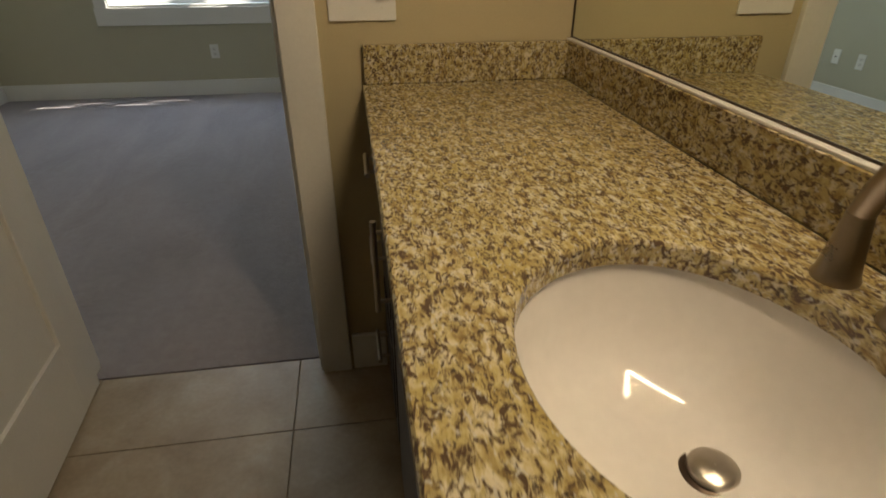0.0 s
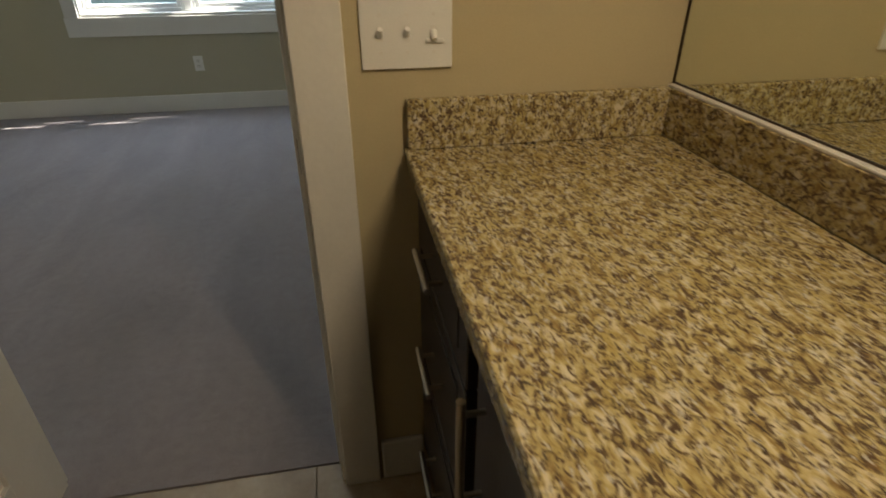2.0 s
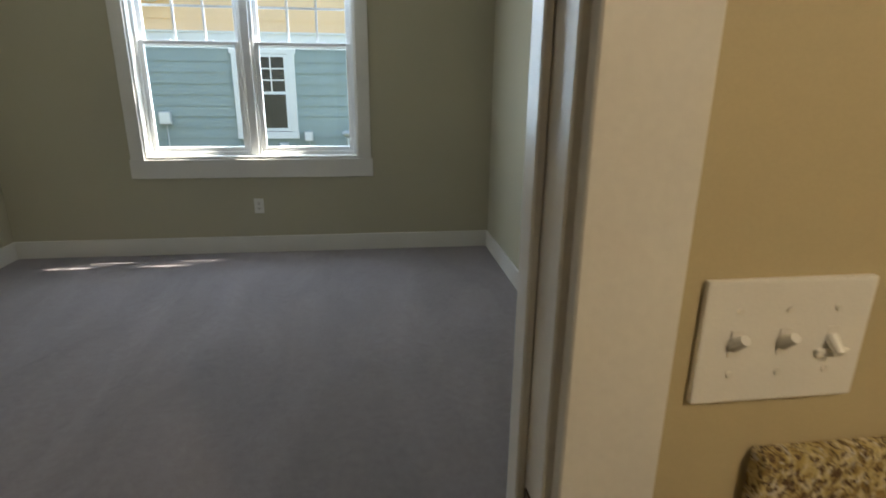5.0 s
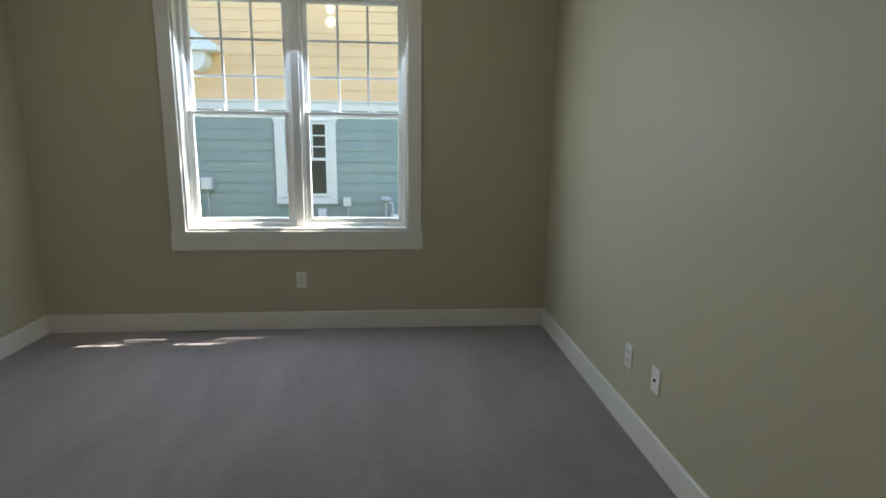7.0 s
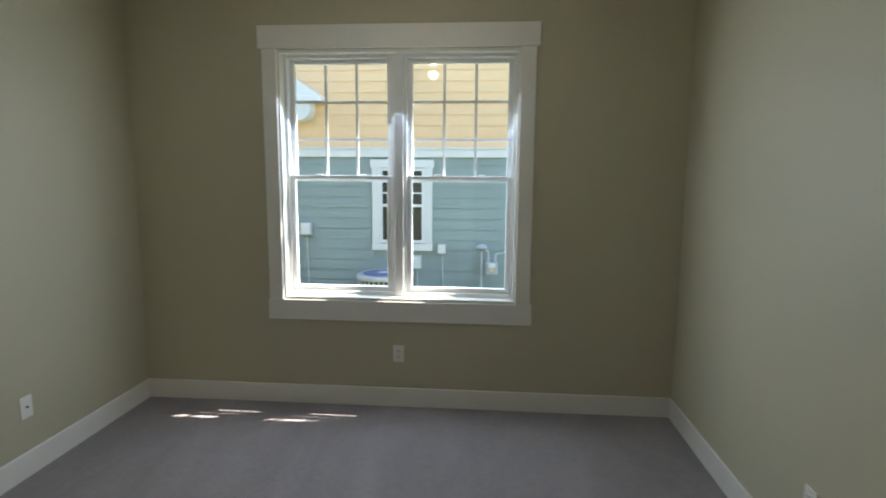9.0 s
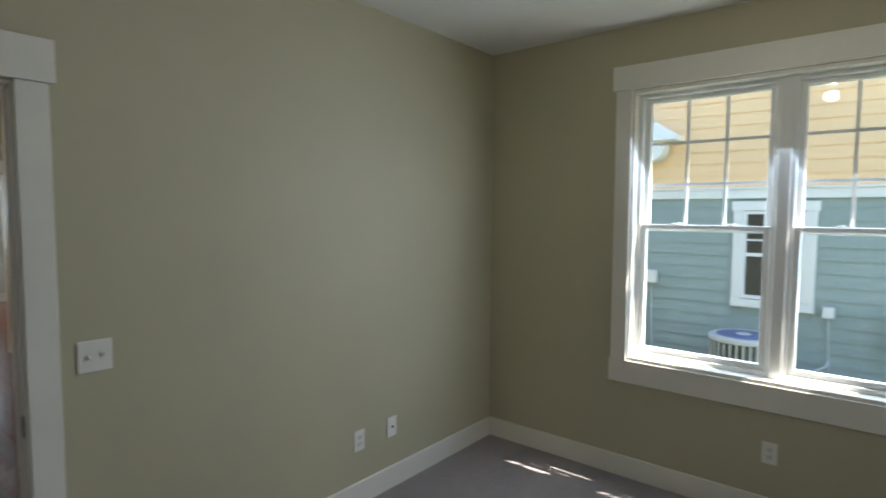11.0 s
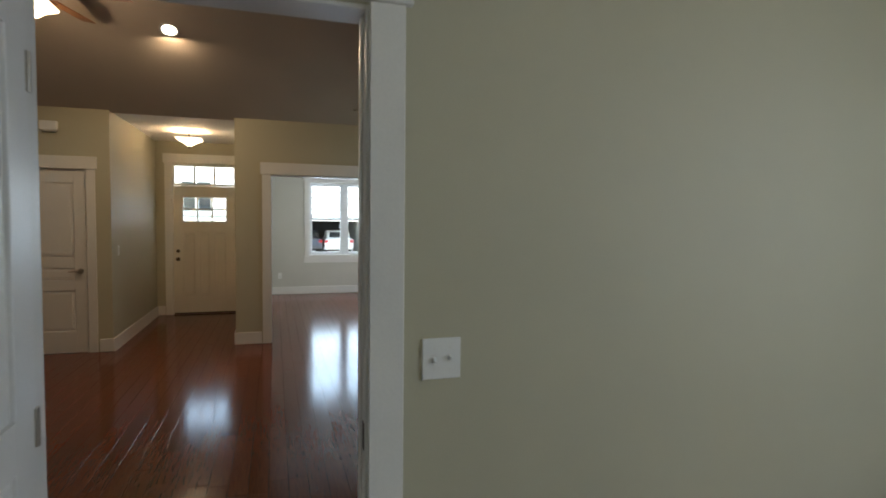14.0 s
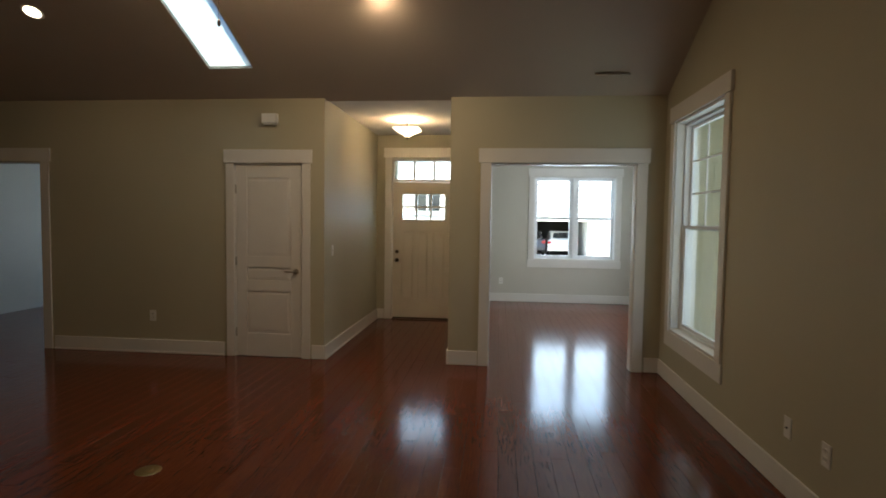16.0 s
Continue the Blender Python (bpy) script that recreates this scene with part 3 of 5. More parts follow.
def lever(t, x, z, th, d=1):
    """Lever handles on both faces of a door, pointing along d."""
    for s, y in ((-1, 0), (1, th)):
        bm = nb()
        cyl(bm, (x, y, z), (x, y + s * 0.010, z), 0.031, 0.029, 24)
        cyl(bm, (x, y + s * 0.008, z), (x, y + s * 0.048, z), 0.010, 0.010, 14)
        tube(bm, [(x, y + s * 0.045, z), (x + d * 0.05, y + s * 0.048, z), (x + d * 0.105, y + s * 0.044, z - 0.004)], 0.0085)
        part("lever_handle", bm, M_NICKEL, t, "brushed nickel lever handle", True)
    part("latch_plate", B(x + 0.062 * -d - 0.0008, x + 0.062 * -d + 0.0012, th / 2 - 0.012, th / 2 + 0.012, z - 0.028, z + 0.028), M_NICKEL, t)


def knob(t, x, z, y, s, material=M_NICKEL, label="round nickel door knob"):
    bm = nb()
    cyl(bm, (x, y, z), (x, y + s * 0.008, z), 0.030, 0.028, 24)
    cyl(bm, (x, y + s * 0.006, z), (x, y + s * 0.035, z), 0.011, 0.011, 14)
    ball(bm, (x, y + s * 0.048, z), 0.026, (1, 0.72, 1))
    part("door_knob", bm, material, t, label, True)


def hinges(t, y, zs, x=0.0):
    for z in zs:
        bm = nb()
        cyl(bm, (x, y, z - 0.045), (x, y, z + 0.045), 0.0065, seg=12)
        box(bm, x - 0.012, x + 0.012, y - 0.002, y + 0.0035, z - 0.044, z + 0.044)
        part("hinge", bm, M_NICKEL, t)


THREE = [(0.24, 0.69, 1), (0.80, 0.94, 1), (1.05, 1.87, 1)]
# closet door: hinge at the low-y side, facing the room
d1 = panel_door("door_closet", 0.706, 2.0, pose(-8.192, -0.120, 0.006, 0, 0, 90), "closed white three-panel closet door", THREE)
lever(d1, 0.645, 0.90, 0.035, -1)
hinges(d1, -0.004, (0.25, 1.0, 1.75), -0.004)
# bedroom door: swung open into the room, square to its wall
d2 = panel_door("door_bedroom", 0.762, 2.035, pose(BED_X0 + 0.012, 2.008, 0.012, 0, 0, 2.9), "open white three-panel bedroom door", THREE, th=0.035)
lever(d2, 0.700, 0.93, 0.035, -1)
hinges(d2, 0.036, (0.25, 1.0, 1.80), 0.0)
# bathroom door: swung open into the bathroom along its left side
d3 = panel_door("door_bath", 0.70, 2.03, pose(-0.668, 1.712, 0.010, 0, 0, -86.5), "open white three-panel bathroom door", THREE)
lever(d3, 0.64, 0.93, 0.035, -1)
# bedroom closet door behind the open door
d4 = panel_door("door_bed_closet", 0.734, 2.03, pose(-2.647, BED_Y0 - 0.045, 0.010), "closed white panel closet door in shade", THREE)
knob(d4, 0.675, 0.93, 0.035, 1)
# front door with a six-pane light, transom above
d5 = panel_door("door_front", 0.905, 2.0, pose(-10.625, 1.066, 0.006, 0, 0, 90), "cream panelled front door with a six-pane window", [(0.28, 1.29, 3)], M_FDOOR, 0.044, 0.135, (1.45, 1.83, 3, 2))
knob(d5, 0.062, 0.86, 0.0, -1, M_BRONZE, "dark bronze door knob")
bm = nb()
cyl(bm, (0.062, 0, 0.985), (0.062, -0.022, 0.985), 0.028, 0.024, 24)
part("deadbolt", bm, M_BRONZE, d5, "dark bronze deadbolt")
part("door_sweep", B(0.005, 0.90, -0.008, 0.0, 0.0, 0.02), M_BRONZE, d5)
solid("threshold", B(-10.74, -10.56, 1.062, 1.973, 0.0, 0.006, 0.002), M_BRONZE, "dark bronze front door threshold", "trim", "structure")
tr = thing("window_transom", (-10.66, 1.52, 2.03), "white transom window with three panes over the front door", "window", kind="structure")
bm = nb()
for y0, y1, z0, z1 in ((1.062, 1.973, 2.012, 2.045), (1.062, 1.973, 2.315, 2.338), (1.062, 1.085, 2.045, 2.315), (1.950, 1.973, 2.045, 2.315)):
    box(bm, -10.69, -10.63, y0, y1, z0, z1, 0.003)
for i in (1, 2):
    y = 1.085 + 0.865 * i / 3
    box(bm, -10.675, -10.645, y - 0.014, y + 0.014, 2.045, 2.315)
part("frame", bm, M_TRIM, tr)
for i in range(3):
    p = part("pane", B(-10.663, -10.657, 1.086 + 0.865 * i / 3 + (0.009 if i else 0), 1.084 + 0.865 * (i + 1) / 3 - 0.009, 2.046, 2.314), M_GLASS, tr)
    p.visible_shadow = False


# ---- windows ----
def sash(t, fx, w0, w1, z0, z1, d0, d1, grid, fw=0.032):
    """One sash as frame, muntins and glass; fx(a0, a1, d0, d1, z0, z1) lays a box into the wall's own frame."""
    bm = nb()
    for a0, a1, b0, b1 in ((w0, w0 + fw, z0, z1), (w1 - fw, w1, z0, z1), (w0 + fw, w1 - fw, z0, z0 + fw), (w0 + fw, w1 - fw, z1 - fw * 0.8, z1)):
        fx(bm, a0, a1, d0, d1, b0, b1, 0.003)
    s = part("sash", bm, M_VINYL, t)
    dm = (d0 + d1) / 2
    p = part("pane", fx(nb(), w0 + fw, w1 - fw, dm - 0.002, dm + 0.002, z0 + fw, z1 - fw * 0.8), M_GLASS, s)
    p.visible_shadow = False
    if grid:
        nc, nr = grid
        for i in range(1, nc):
            c = w0 + fw + (w1 - w0 - 2 * fw) * i / nc
            part("muntin", fx(nb(), c - 0.008, c + 0.008, dm - 0.005, dm + 0.005, z0 + fw, z1 - fw * 0.8), M_VINYL, s)
        for i in range(1, nr):
            c = z0 + fw + (z1 - z0 - 1.8 * fw) * i / nr
            part("muntin", fx(nb(), w0 + fw, w1 - fw, dm - 0.0045, dm + 0.0045, c - 0.008, c + 0.008), M_VINYL, s)


def window(name, axis, win, c_in, c_out, out, units, label, grid=(3, 3), cas=0.095, mid=0.5, casings=True, hollow=0.085):
    """A double-hung window of some units in the opening win = (from, to, sill, head). out: +1 or -1, the way outdoors."""
    o0, o1, zs, zh = win
    base = ((o0 + o1) / 2, c_in, zs) if axis == "x" else (c_in, (o0 + o1) / 2, zs)
    t = thing(name, base, label, "window", kind="structure")

    def fx(bm, a0, a1, d0, d1, z0, z1, bev=0.0):
        p, q = sorted((c_in + out * d0, c_in + out * d1))
        return box(bm, a0, a1, p, q, z0, z1, bev) if axis == "x" else box(bm, p, q, a0, a1, z0, z1, bev)
    dep = abs(c_out - c_in)
    e = 0.018
    bm = nb()
    for a0, a1, z0, z1 in ((o0, o0 + e, zs, zh), (o1 - e, o1, zs, zh), (o0 + e, o1 - e, zh - e, zh)):
        fx(bm, a0, a1, 0.001, dep, z0, z1)
    part("jamb_lining", bm, M_TRIM, t)
    part("window_sill", fx(nb(), o0 + e, o1 - e, -0.004, dep + 0.02, zs, zs + 0.022, 0.003), M_TRIM, t)
    mull = 0.060
    w = (o1 - o0 - 2 * e - mull * (units - 1)) / units
    for i in range(units - 1):
        c = o0 + e + w * (i + 1) + mull * i
        part("mullion", fx(nb(), c, c + mull, hollow - 0.03, hollow + 0.09, zs + 0.022, zh - e, 0.003), M_VINYL, t)
    for i in range(units):
        a0 = o0 + e + (w + mull) * i
        a1 = a0 + w
        bm = nb()
        f = 0.022
        for x0, x1, z0, z1 in ((a0, a0 + f, zs + 0.022, zh - e), (a1 - f, a1, zs + 0.022, zh - e), (a0 + f, a1 - f, zs + 0.022, zs + 0.05), (a0 + f, a1 - f, zh - e - f, zh - e)):
            fx(bm, x0, x1, hollow - 0.01, hollow + 0.085, z0, z1, 0.003)
        part("window_frame", bm, M_VINYL, t)
        zm = zs + (zh - zs) * mid
        sash(t, fx, a0 + f, a1 - f, zs + 0.05, zm + 0.02, hollow + 0.0, hollow + 0.034, None)
        sash(t, fx, a0 + f, a1 - f, zm - 0.02, zh - e - f, hollow + 0.040, hollow + 0.074, grid)
        for k in (0.3, 0.7):
            c = a0 + (a1 - a0) * k
            bm = fx(nb(), c - 0.022, c + 0.022, hollow + 0.004, hollow + 0.030, zm + 0.0205, zm + 0.030, 0.004)
            part("sash_lock", bm, M_VINYL, t)
    if casings:
        part("side_casing", fx(nb(), o0 - cas + 0.004, o0 + 0.004, -0.019, 0, zs + 0.001, zh + 0.003, 0.002), M_TRIM, t)
        part("side_casing", fx(nb(), o1 - 0.004, o1 + cas - 0.004, -0.019, 0, zs + 0.001, zh + 0.003, 0.002), M_TRIM, t)
        part("head_casing", fx(nb(), o0 - cas - 0.018, o1 + cas + 0.018, -0.026, 0, zh + 0.004, zh + 0.145, 0.002), M_TRIM, t)
        part("apron", fx(nb(), o0 - cas - 0.008, o1 + cas + 0.008, -0.014, 0, zs - 0.138, zs, 0.002), M_TRIM, t)
    return t


window("window_bedroom", "x", BWIN, BED_Y1, 5.80, 1, 2, "white double window with divided upper sashes in the bedroom")
window("window_living", "x", LWIN, LIV_Y1, 4.40, 1, 1, "tall white double-hung window in the living room")
window("window_front_room", "y", FWIN, FRONT_X, -12.90, -1, 2, "white double window of the front room", None)
window("window_side_room", "y", (-3.4, -2.0, 0.77, 2.26), FRONT_X, -12.90, -1, 2, "white double window of the side room", None)
# out of view, added as an opening for the front room's fill light
window("window_front_room_unseen", "x", (-11.4, -9.9, 0.77, 2.26), 5.30, 5.42, 1, 2, "unseen white double side window, added to light the front room", None, hollow=0.03)


# ---- bathroom: vanity ----
CF, CB, CZ, CT = 0.246, 0.760, 0.906, 0.032      # counter front, splash face, top, thickness
CY0, CY1 = -1.15, BATH_Y
SX, SY, SA, SB = 0.507, 0.604, 0.168, 0.202      # sink centre and half axes

ctr = thing("countertop", (0.5, 0.3, CZ - CT), "polished gold and brown granite vanity countertop", "countertop")
bm = nb()
N = 64
outer, ring, low = [], [], []
rect = []
for i in range(N):
    a = 2 * math.pi * (i + 0.5) / N
    dx, dy = math.cos(a), math.sin(a)
    k = min(((CB - SX) if dx > 0 else (SX - CF)) / abs(dx), 0.34 / abs(dy))
    rect.append((SX + dx * k, SY + dy * k))
    ring.append((SX + SA * dx, SY + SB * dy))
vt = [bm.verts.new((x, y, CZ)) for x, y in rect]
vi = [bm.verts.new((x, y, CZ)) for x, y in ring]
vj = [bm.verts.new((SX + (x - SX) * 0.982, SY + (y - SY) * 0.982, CZ - 0.004)) for x, y in ring]
vl = [bm.verts.new((SX + (x - SX) * 0.982, SY + (y - SY) * 0.982, CZ - CT)) for x, y in ring]
for i in range(N):
    j = (i + 1) % N
    bm.faces.new((vt[i], vt[j], vi[j], vi[i]))
    bm.faces.new((vi[i], vi[j], vj[j], vj[i]))
    bm.faces.new((vj[i], vj[j], vl[j], vl[i]))
# slabs beyond the sink's stretch, front edge and underside
yl, yh = SY - 0.34, SY + 0.34
for y0, y1 in ((CY0, yl), (yh, CY1)):
    a = [bm.verts.new(p) for p in ((CF, y0, CZ), (CB, y0, CZ), (CB, y1, CZ), (CF, y1, CZ))]
    bm.faces.new(a)
for p0, p1, z0, z1 in ((CF, CF - 0.003, CZ, CZ - 0.004), (CF - 0.003, CF - 0.003, CZ - 0.004, CZ - CT + 0.004), (CF - 0.003, CF, CZ - CT + 0.004, CZ - CT)):
    a = [bm.verts.new(p) for p in ((p0, CY0, z0), (p0, CY1, z0), (p1, CY1, z1), (p1, CY0, z1))]
    bm.faces.new(a)
a = [bm.verts.new(p) for p in ((CF, CY0, CZ - CT), (CF + 0.05, CY0, CZ - CT), (CF + 0.05, CY1, CZ - CT), (CF, CY1, CZ - CT))]
bm.faces.new(a)
# corner fillers where the fan of faces cuts the rectangle's corners
for cx, sx in ((CF, -1), (CB, 1)):
    for cy, sy in ((yl, -1), (yh, 1)):
        near = sorted(rect, key=lambda p: (p[0] - cx) ** 2 + (p[1] - cy) ** 2)[:2]
        a = [bm.verts.new((x, y, CZ)) for x, y in (near[0], near[1], (cx, cy))]
        bm.faces.new(a)
part("slab", bm, M_GRANITE, ctr)
solid("backsplash", B(CB, CB + 0.020, CY0, CY1 - 0.022, CZ + 0.0005, 0.998, 0.002), M_GRANITE, "granite backsplash strip under the mirror", "backsplash")
solid("side_splash", B(CF + 0.002, CB + 0.020, CY1 - 0.0215, CY1 - 0.0005, CZ + 0.0005, 0.998, 0.002), M_GRANITE, "granite splash strip against the doorway wall", "backsplash")

snk = thing("sink", (SX, SY, 0.735), "white porcelain oval undermount sink", "sink")
prof = [(1.06, -0.001), (1.0, -0.001), (0.985, -0.012), (0.95, -0.05), (0.88, -0.09), (0.74, -0.122), (0.5, -0.139), (0.24, -0.146), (0.12, -0.148), (0.001, -0.1485)]
bm = lathe(nb(), prof, (SX, SY, CZ - CT), 56, (SA * 1.01, SB * 1.01))
part("bowl", bm, M_PORC, snk, "glossy white bowl", True)
DR = (SX + 0.056, SY + 0.010, CZ - CT - 0.1475)
bm = lathe(nb(), [(0.001, 0.012), (0.020, 0.012), (0.026, 0.008), (0.027, 0.002), (0.022, 0.000)], DR, 28)
part("drain_stopper", bm, M_NICKEL, snk, "domed nickel drain stopper", True)
bm = lathe(nb(), [(0.021, 0.0005), (0.030, 0.003), (0.034, 0.001), (0.034, -0.004)], DR, 28)
part("drain_ring", bm, M_BRONZE, snk, "dark drain ring", True)


def faucet_body(name, base, label, spout):
    f = thing(name, base, label, "faucet")
    x, y, z = base
    bm = lathe(nb(), [(0.001, 0.0), (0.023, 0.0), (0.0238, 0.004), (0.021, 0.010), (0.0165, 0.045), (0.0128, 0.075), (0.001, 0.076)], base, 24)
    part("base", bm, M_DKNICKEL, f, smooth=True)
    if spout:
        pts = [(x, y, z + 0.06)]
        for i in range(11):
            k = i / 10
            pts.append((x - 0.05 * k * k, y - 0.14 * k ** 1.3, z + 0.075 + 0.115 * math.sin(2.1 * k)))
        part("spout", tube(nb(), pts, 0.0125, 16), M_DKNICKEL, f, "arched nickel spout", True)
    else:
        s = spout is False
        bm = tube(nb(), [(x, y, z + 0.055), (x + 0.004, y - 0.03, z + 0.070), (x + 0.006, y - 0.075, z + 0.082)], 0.008)
        part("lever", bm, M_NICKEL, f, "nickel lever", True)
    return f


faucet_body("faucet_spout", (0.704, 0.691, CZ), "tall arched brushed nickel faucet on the granite", True)
faucet_body("hot_water_tap", (0.702, 0.605, CZ), "brushed nickel faucet handle on the granite", False)

# mirror with a dark bottom channel; white strip paints the lit granite edge
mir = thing("mirror", (0.777, 0.3, 1.004), "frameless wall mirror above the granite backsplash", "mirror")
part("glass", B(0.7755, 0.7815, -1.1, CY1 - 0.006, 1.0065, 1.98, bevel=0.001), M_MIRROR, mir)
part("channel", B(0.7745, 0.7815, -1.1, CY1 - 0.006, 1.0035, 1.0062), M_BRONZE, mir, "dark shadowed mirror foot")
part("lit_edge", B(0.762, 0.7815, -1.1, CY1 - 0.006, 0.9982, 1.0032, bevel=0.001), M_TRIM, mir, "white strip painting the lit top edge of the backsplash")
part("edge", B(0.7735, 0.7815, CY1 - 0.0055, CY1 - 0.0025, 1.0, 1.98), M_BRONZE, mir, "dark mirror edge")

# vanity light over the mirror
vl_ = thing("vanity_light", (0.76, 0.56, 2.12), "nickel bar light with three frosted shades over the mirror", "wall lamp")
part("back_plate", B(0.762, 0.7815, 0.26, 0.86, 2.10, 2.17, bevel=0.006), M_NICKEL, vl_)
for y in (0.34, 0.56, 0.78):
    arm = part("arm", cyl(nb(), (0.765, y, 2.135), (0.68, y, 2.135), 0.008), M_NICKEL, vl_)
    bm = lathe(nb(), [(0.022, 0.05), (0.030, 0.03), (0.048, -0.02), (0.056, -0.06)], (0.675, y, 2.14), 22)
    part("shade", bm, M_GLOW, vl_, "lit frosted glass shade", True)

# base cabinet: drawer stack beside the door wall, door under the sink
cab = thing("vanity_drawer_unit", (0.5, 1.45, 0.0), "dark espresso drawer unit under the granite", "cabinet")
FX = 0.285


def front(t, name, y0, y1, z0, z1, pull):
    f = part(name, B(FX - 0.020, FX - 0.001, y0, y1, z0, z1, bevel=0.002), M_CAB, t)
    inner = B(FX - 0.0225, FX - 0.0195, y0 + 0.05, y1 - 0.05, z0 + 0.035, z1 - 0.035, bevel=0.001)
    part("field", inner, M_CAB, f)
    bm = nb()
    (ya, za), (yb, zb) = pull
    px = FX - 0.020 - 0.030
    d = Vector((0, yb - ya, zb - za)).normalized() * 0.022
    a, b = Vector((px, ya, za)), Vector((px, yb, zb))
    cyl(bm, a, b, 0.0058, seg=14)
    for p in (a + d, b - d):
        cyl(bm, p, p + Vector((0.031, 0, 0)), 0.0042, seg=10)
    part("bar_pull", bm, M_NICKEL, f, "satin nickel bar pull", True)


part("carcass", B(FX, 0.78, 1.20, CY1 - 0.001, 0.10, CZ - CT - 0.001), M_CAB, cab)
part("toe_kick", B(FX + 0.06, 0.78, 1.20, CY1 - 0.001, 0.0, 0.10), M_CAB, cab)
part("filler", B(FX - 0.019, FX, CY1 - 0.028, CY1 - 0.001, 0.10, CZ - CT - 0.002), M_CAB, cab)
for z0, z1 in ((0.705, 0.855), (0.43, 0.695), (0.12, 0.42)):
    zc = (z0 + z1) / 2
    front(cab, "drawer_front", 1.235, CY1 - 0.032, z0, z1, ((1.375, zc), (1.505, zc)))
cab2 = thing("vanity_sink_unit", (0.5, 0.6, 0.0), "dark espresso sink cabinet with bar pull doors", "cabinet")
part("carcass", B(FX, 0.30, 0.0, 1.199, 0.10, CZ - CT - 0.001), M_CAB, cab2)
part("toe_kick", B(FX + 0.06, 0.78, 0.0, 1.199, 0.0, 0.10), M_CAB, cab2)
front(cab2, "cabinet_door", 0.62, 1.175, 0.12, 0.855, ((1.135, 0.60), (1.135, 0.79)))
front(cab2, "cabinet_door", 0.03, 0.61, 0.12, 0.855, ((0.07, 0.60), (0.07, 0.79)))
cab3 = thing("vanity_end_unit", (0.5, -0.6, 0.0), "dark espresso end unit of the vanity", "cabinet")
part("carcass", B(FX, 0.78, CY0, -0.001, 0.10, CZ - CT - 0.001), M_CAB, cab3)
part("toe_kick", B(FX + 0.06, 0.78, CY0, -0.001, 0.0, 0.10), M_CAB, cab3)


# ---- switch plates and outlets, in their own frame: x along the wall, z up, facing -y ----
def plate_frame(name, m, label, category):
    t = new(name)
    t.matrix_world = m
    ORIGIN[t] = Vector((0, 0, 0))
    return tagged(t, label, category)


def switch(m, gangs, up, label, slider=False):
    w, h = 0.046 * gangs + 0.020, 0.116
    t = plate_frame("light_switch", m, label, "light switch")
    part("plate", B(-w / 2, w / 2, -0.007, 0, -h / 2, h / 2, bevel=0.003, seg=2), M_PLASTIC, t)
    for i in range(gangs):
        x = 0.046 * (i - (gangs - 1) / 2)
        part("slot", B(x - 0.0055, x + 0.0055, -0.0078, -0.0068, -0.0125, 0.0125), M_TRIM, t)
        s = 1 if up[i] else -1
        bm = nb()
        cyl(bm, (x, -0.006, -0.002 * s), (x, -0.019, 0.009 * s), 0.0062, 0.0044, 12)
        part("toggle", bm, M_PLASTIC, t)
        if slider and i == gangs - 1:
            part("dimmer_slide", B(x - 0.014, x + 0.018, -0.011, -0.007, -0.016, -0.009, bevel=0.001), M_PLASTIC, t)
        for z in (-0.030, 0.030):
            bm = cyl(nb(), (x, -0.0066, z), (x, -0.0082, z), 0.0032, seg=12)
            part("screw", bm, M_TRIM, t)
    return t


def outlet(m, label="white duplex outlet plate", jack=False):
    t = plate_frame("wall_outlet", m, label, "outlet")
    part("plate", B(-0.036, 0.036, -0.006, 0, -0.058, 0.058, bevel=0.0025, seg=2), M_PLASTIC, t)
    if jack:
        part("jack", cyl(nb(), (0, -0.005, 0), (0, -0.013, 0), 0.006, seg=12), M_BRONZE, t)
    else:
        for z in (-0.020, 0.020):
            r = part("receptacle", B(-0.0165, 0.0165, -0.0075, -0.0055, z - 0.014, z + 0.014, bevel=0.003), M_TRIM, t)
            bm = nb()
            for x in (-0.006, 0.006):
                box(bm, x - 0.001, x + 0.001, -0.0080, -0.0074, z - 0.002, z + 0.007)
            box(bm, -0.002, 0.002, -0.0080, -0.0074, z - 0.010, z - 0.006)
            part("slots", bm, M_DARKGAP, r)
    return t


switch(pose(0.2535, BATH_Y, 1.109), 3, (1, 1, 0), "white triple toggle switch plate on the beige wall", True)
switch(pose(BED_X0, 3.013, 1.106, 0, 0, 90), 2, (0, 1), "white double toggle switch plate beside the bedroom door")
switch(pose(-8.45, 0.83, 1.12, 0, 0, 180), 1, (1,), "white toggle switch in the entry hall")
outlet(pose(-0.962, BED_Y1, 0.375), "white duplex outlet under the bedroom window")
outlet(pose(BED_X0, 4.290, 0.368, 0, 0, 90), "white duplex outlet on the bedroom wall")
outlet(pose(BED_X0, 4.545, 0.370, 0, 0, 90), "white cable jack plate on the bedroom wall", True)
outlet(pose(BED_X1, 4.033, 0.370, 0, 0, -90), "white duplex outlet on the plain bedroom wall")
outlet(pose(BED_X1, 3.752, 0.370, 0, 0, -90), "white cable jack plate on the plain bedroom wall", True)
outlet(pose(LIV_X0, -1.053, 0.40, 0, 0, 90), "white duplex outlet beside the closet")
outlet(pose(FRONT_X, 2.665, 0.375, 0, 0, 90), "white duplex outlet in the front room")
outlet(pose(-5.80, LIV_Y1, 0.371), "white cable jack plate under the living window", True)
outlet(pose(-5.45, LIV_Y1, 0.369), "white duplex outlet near the living window")


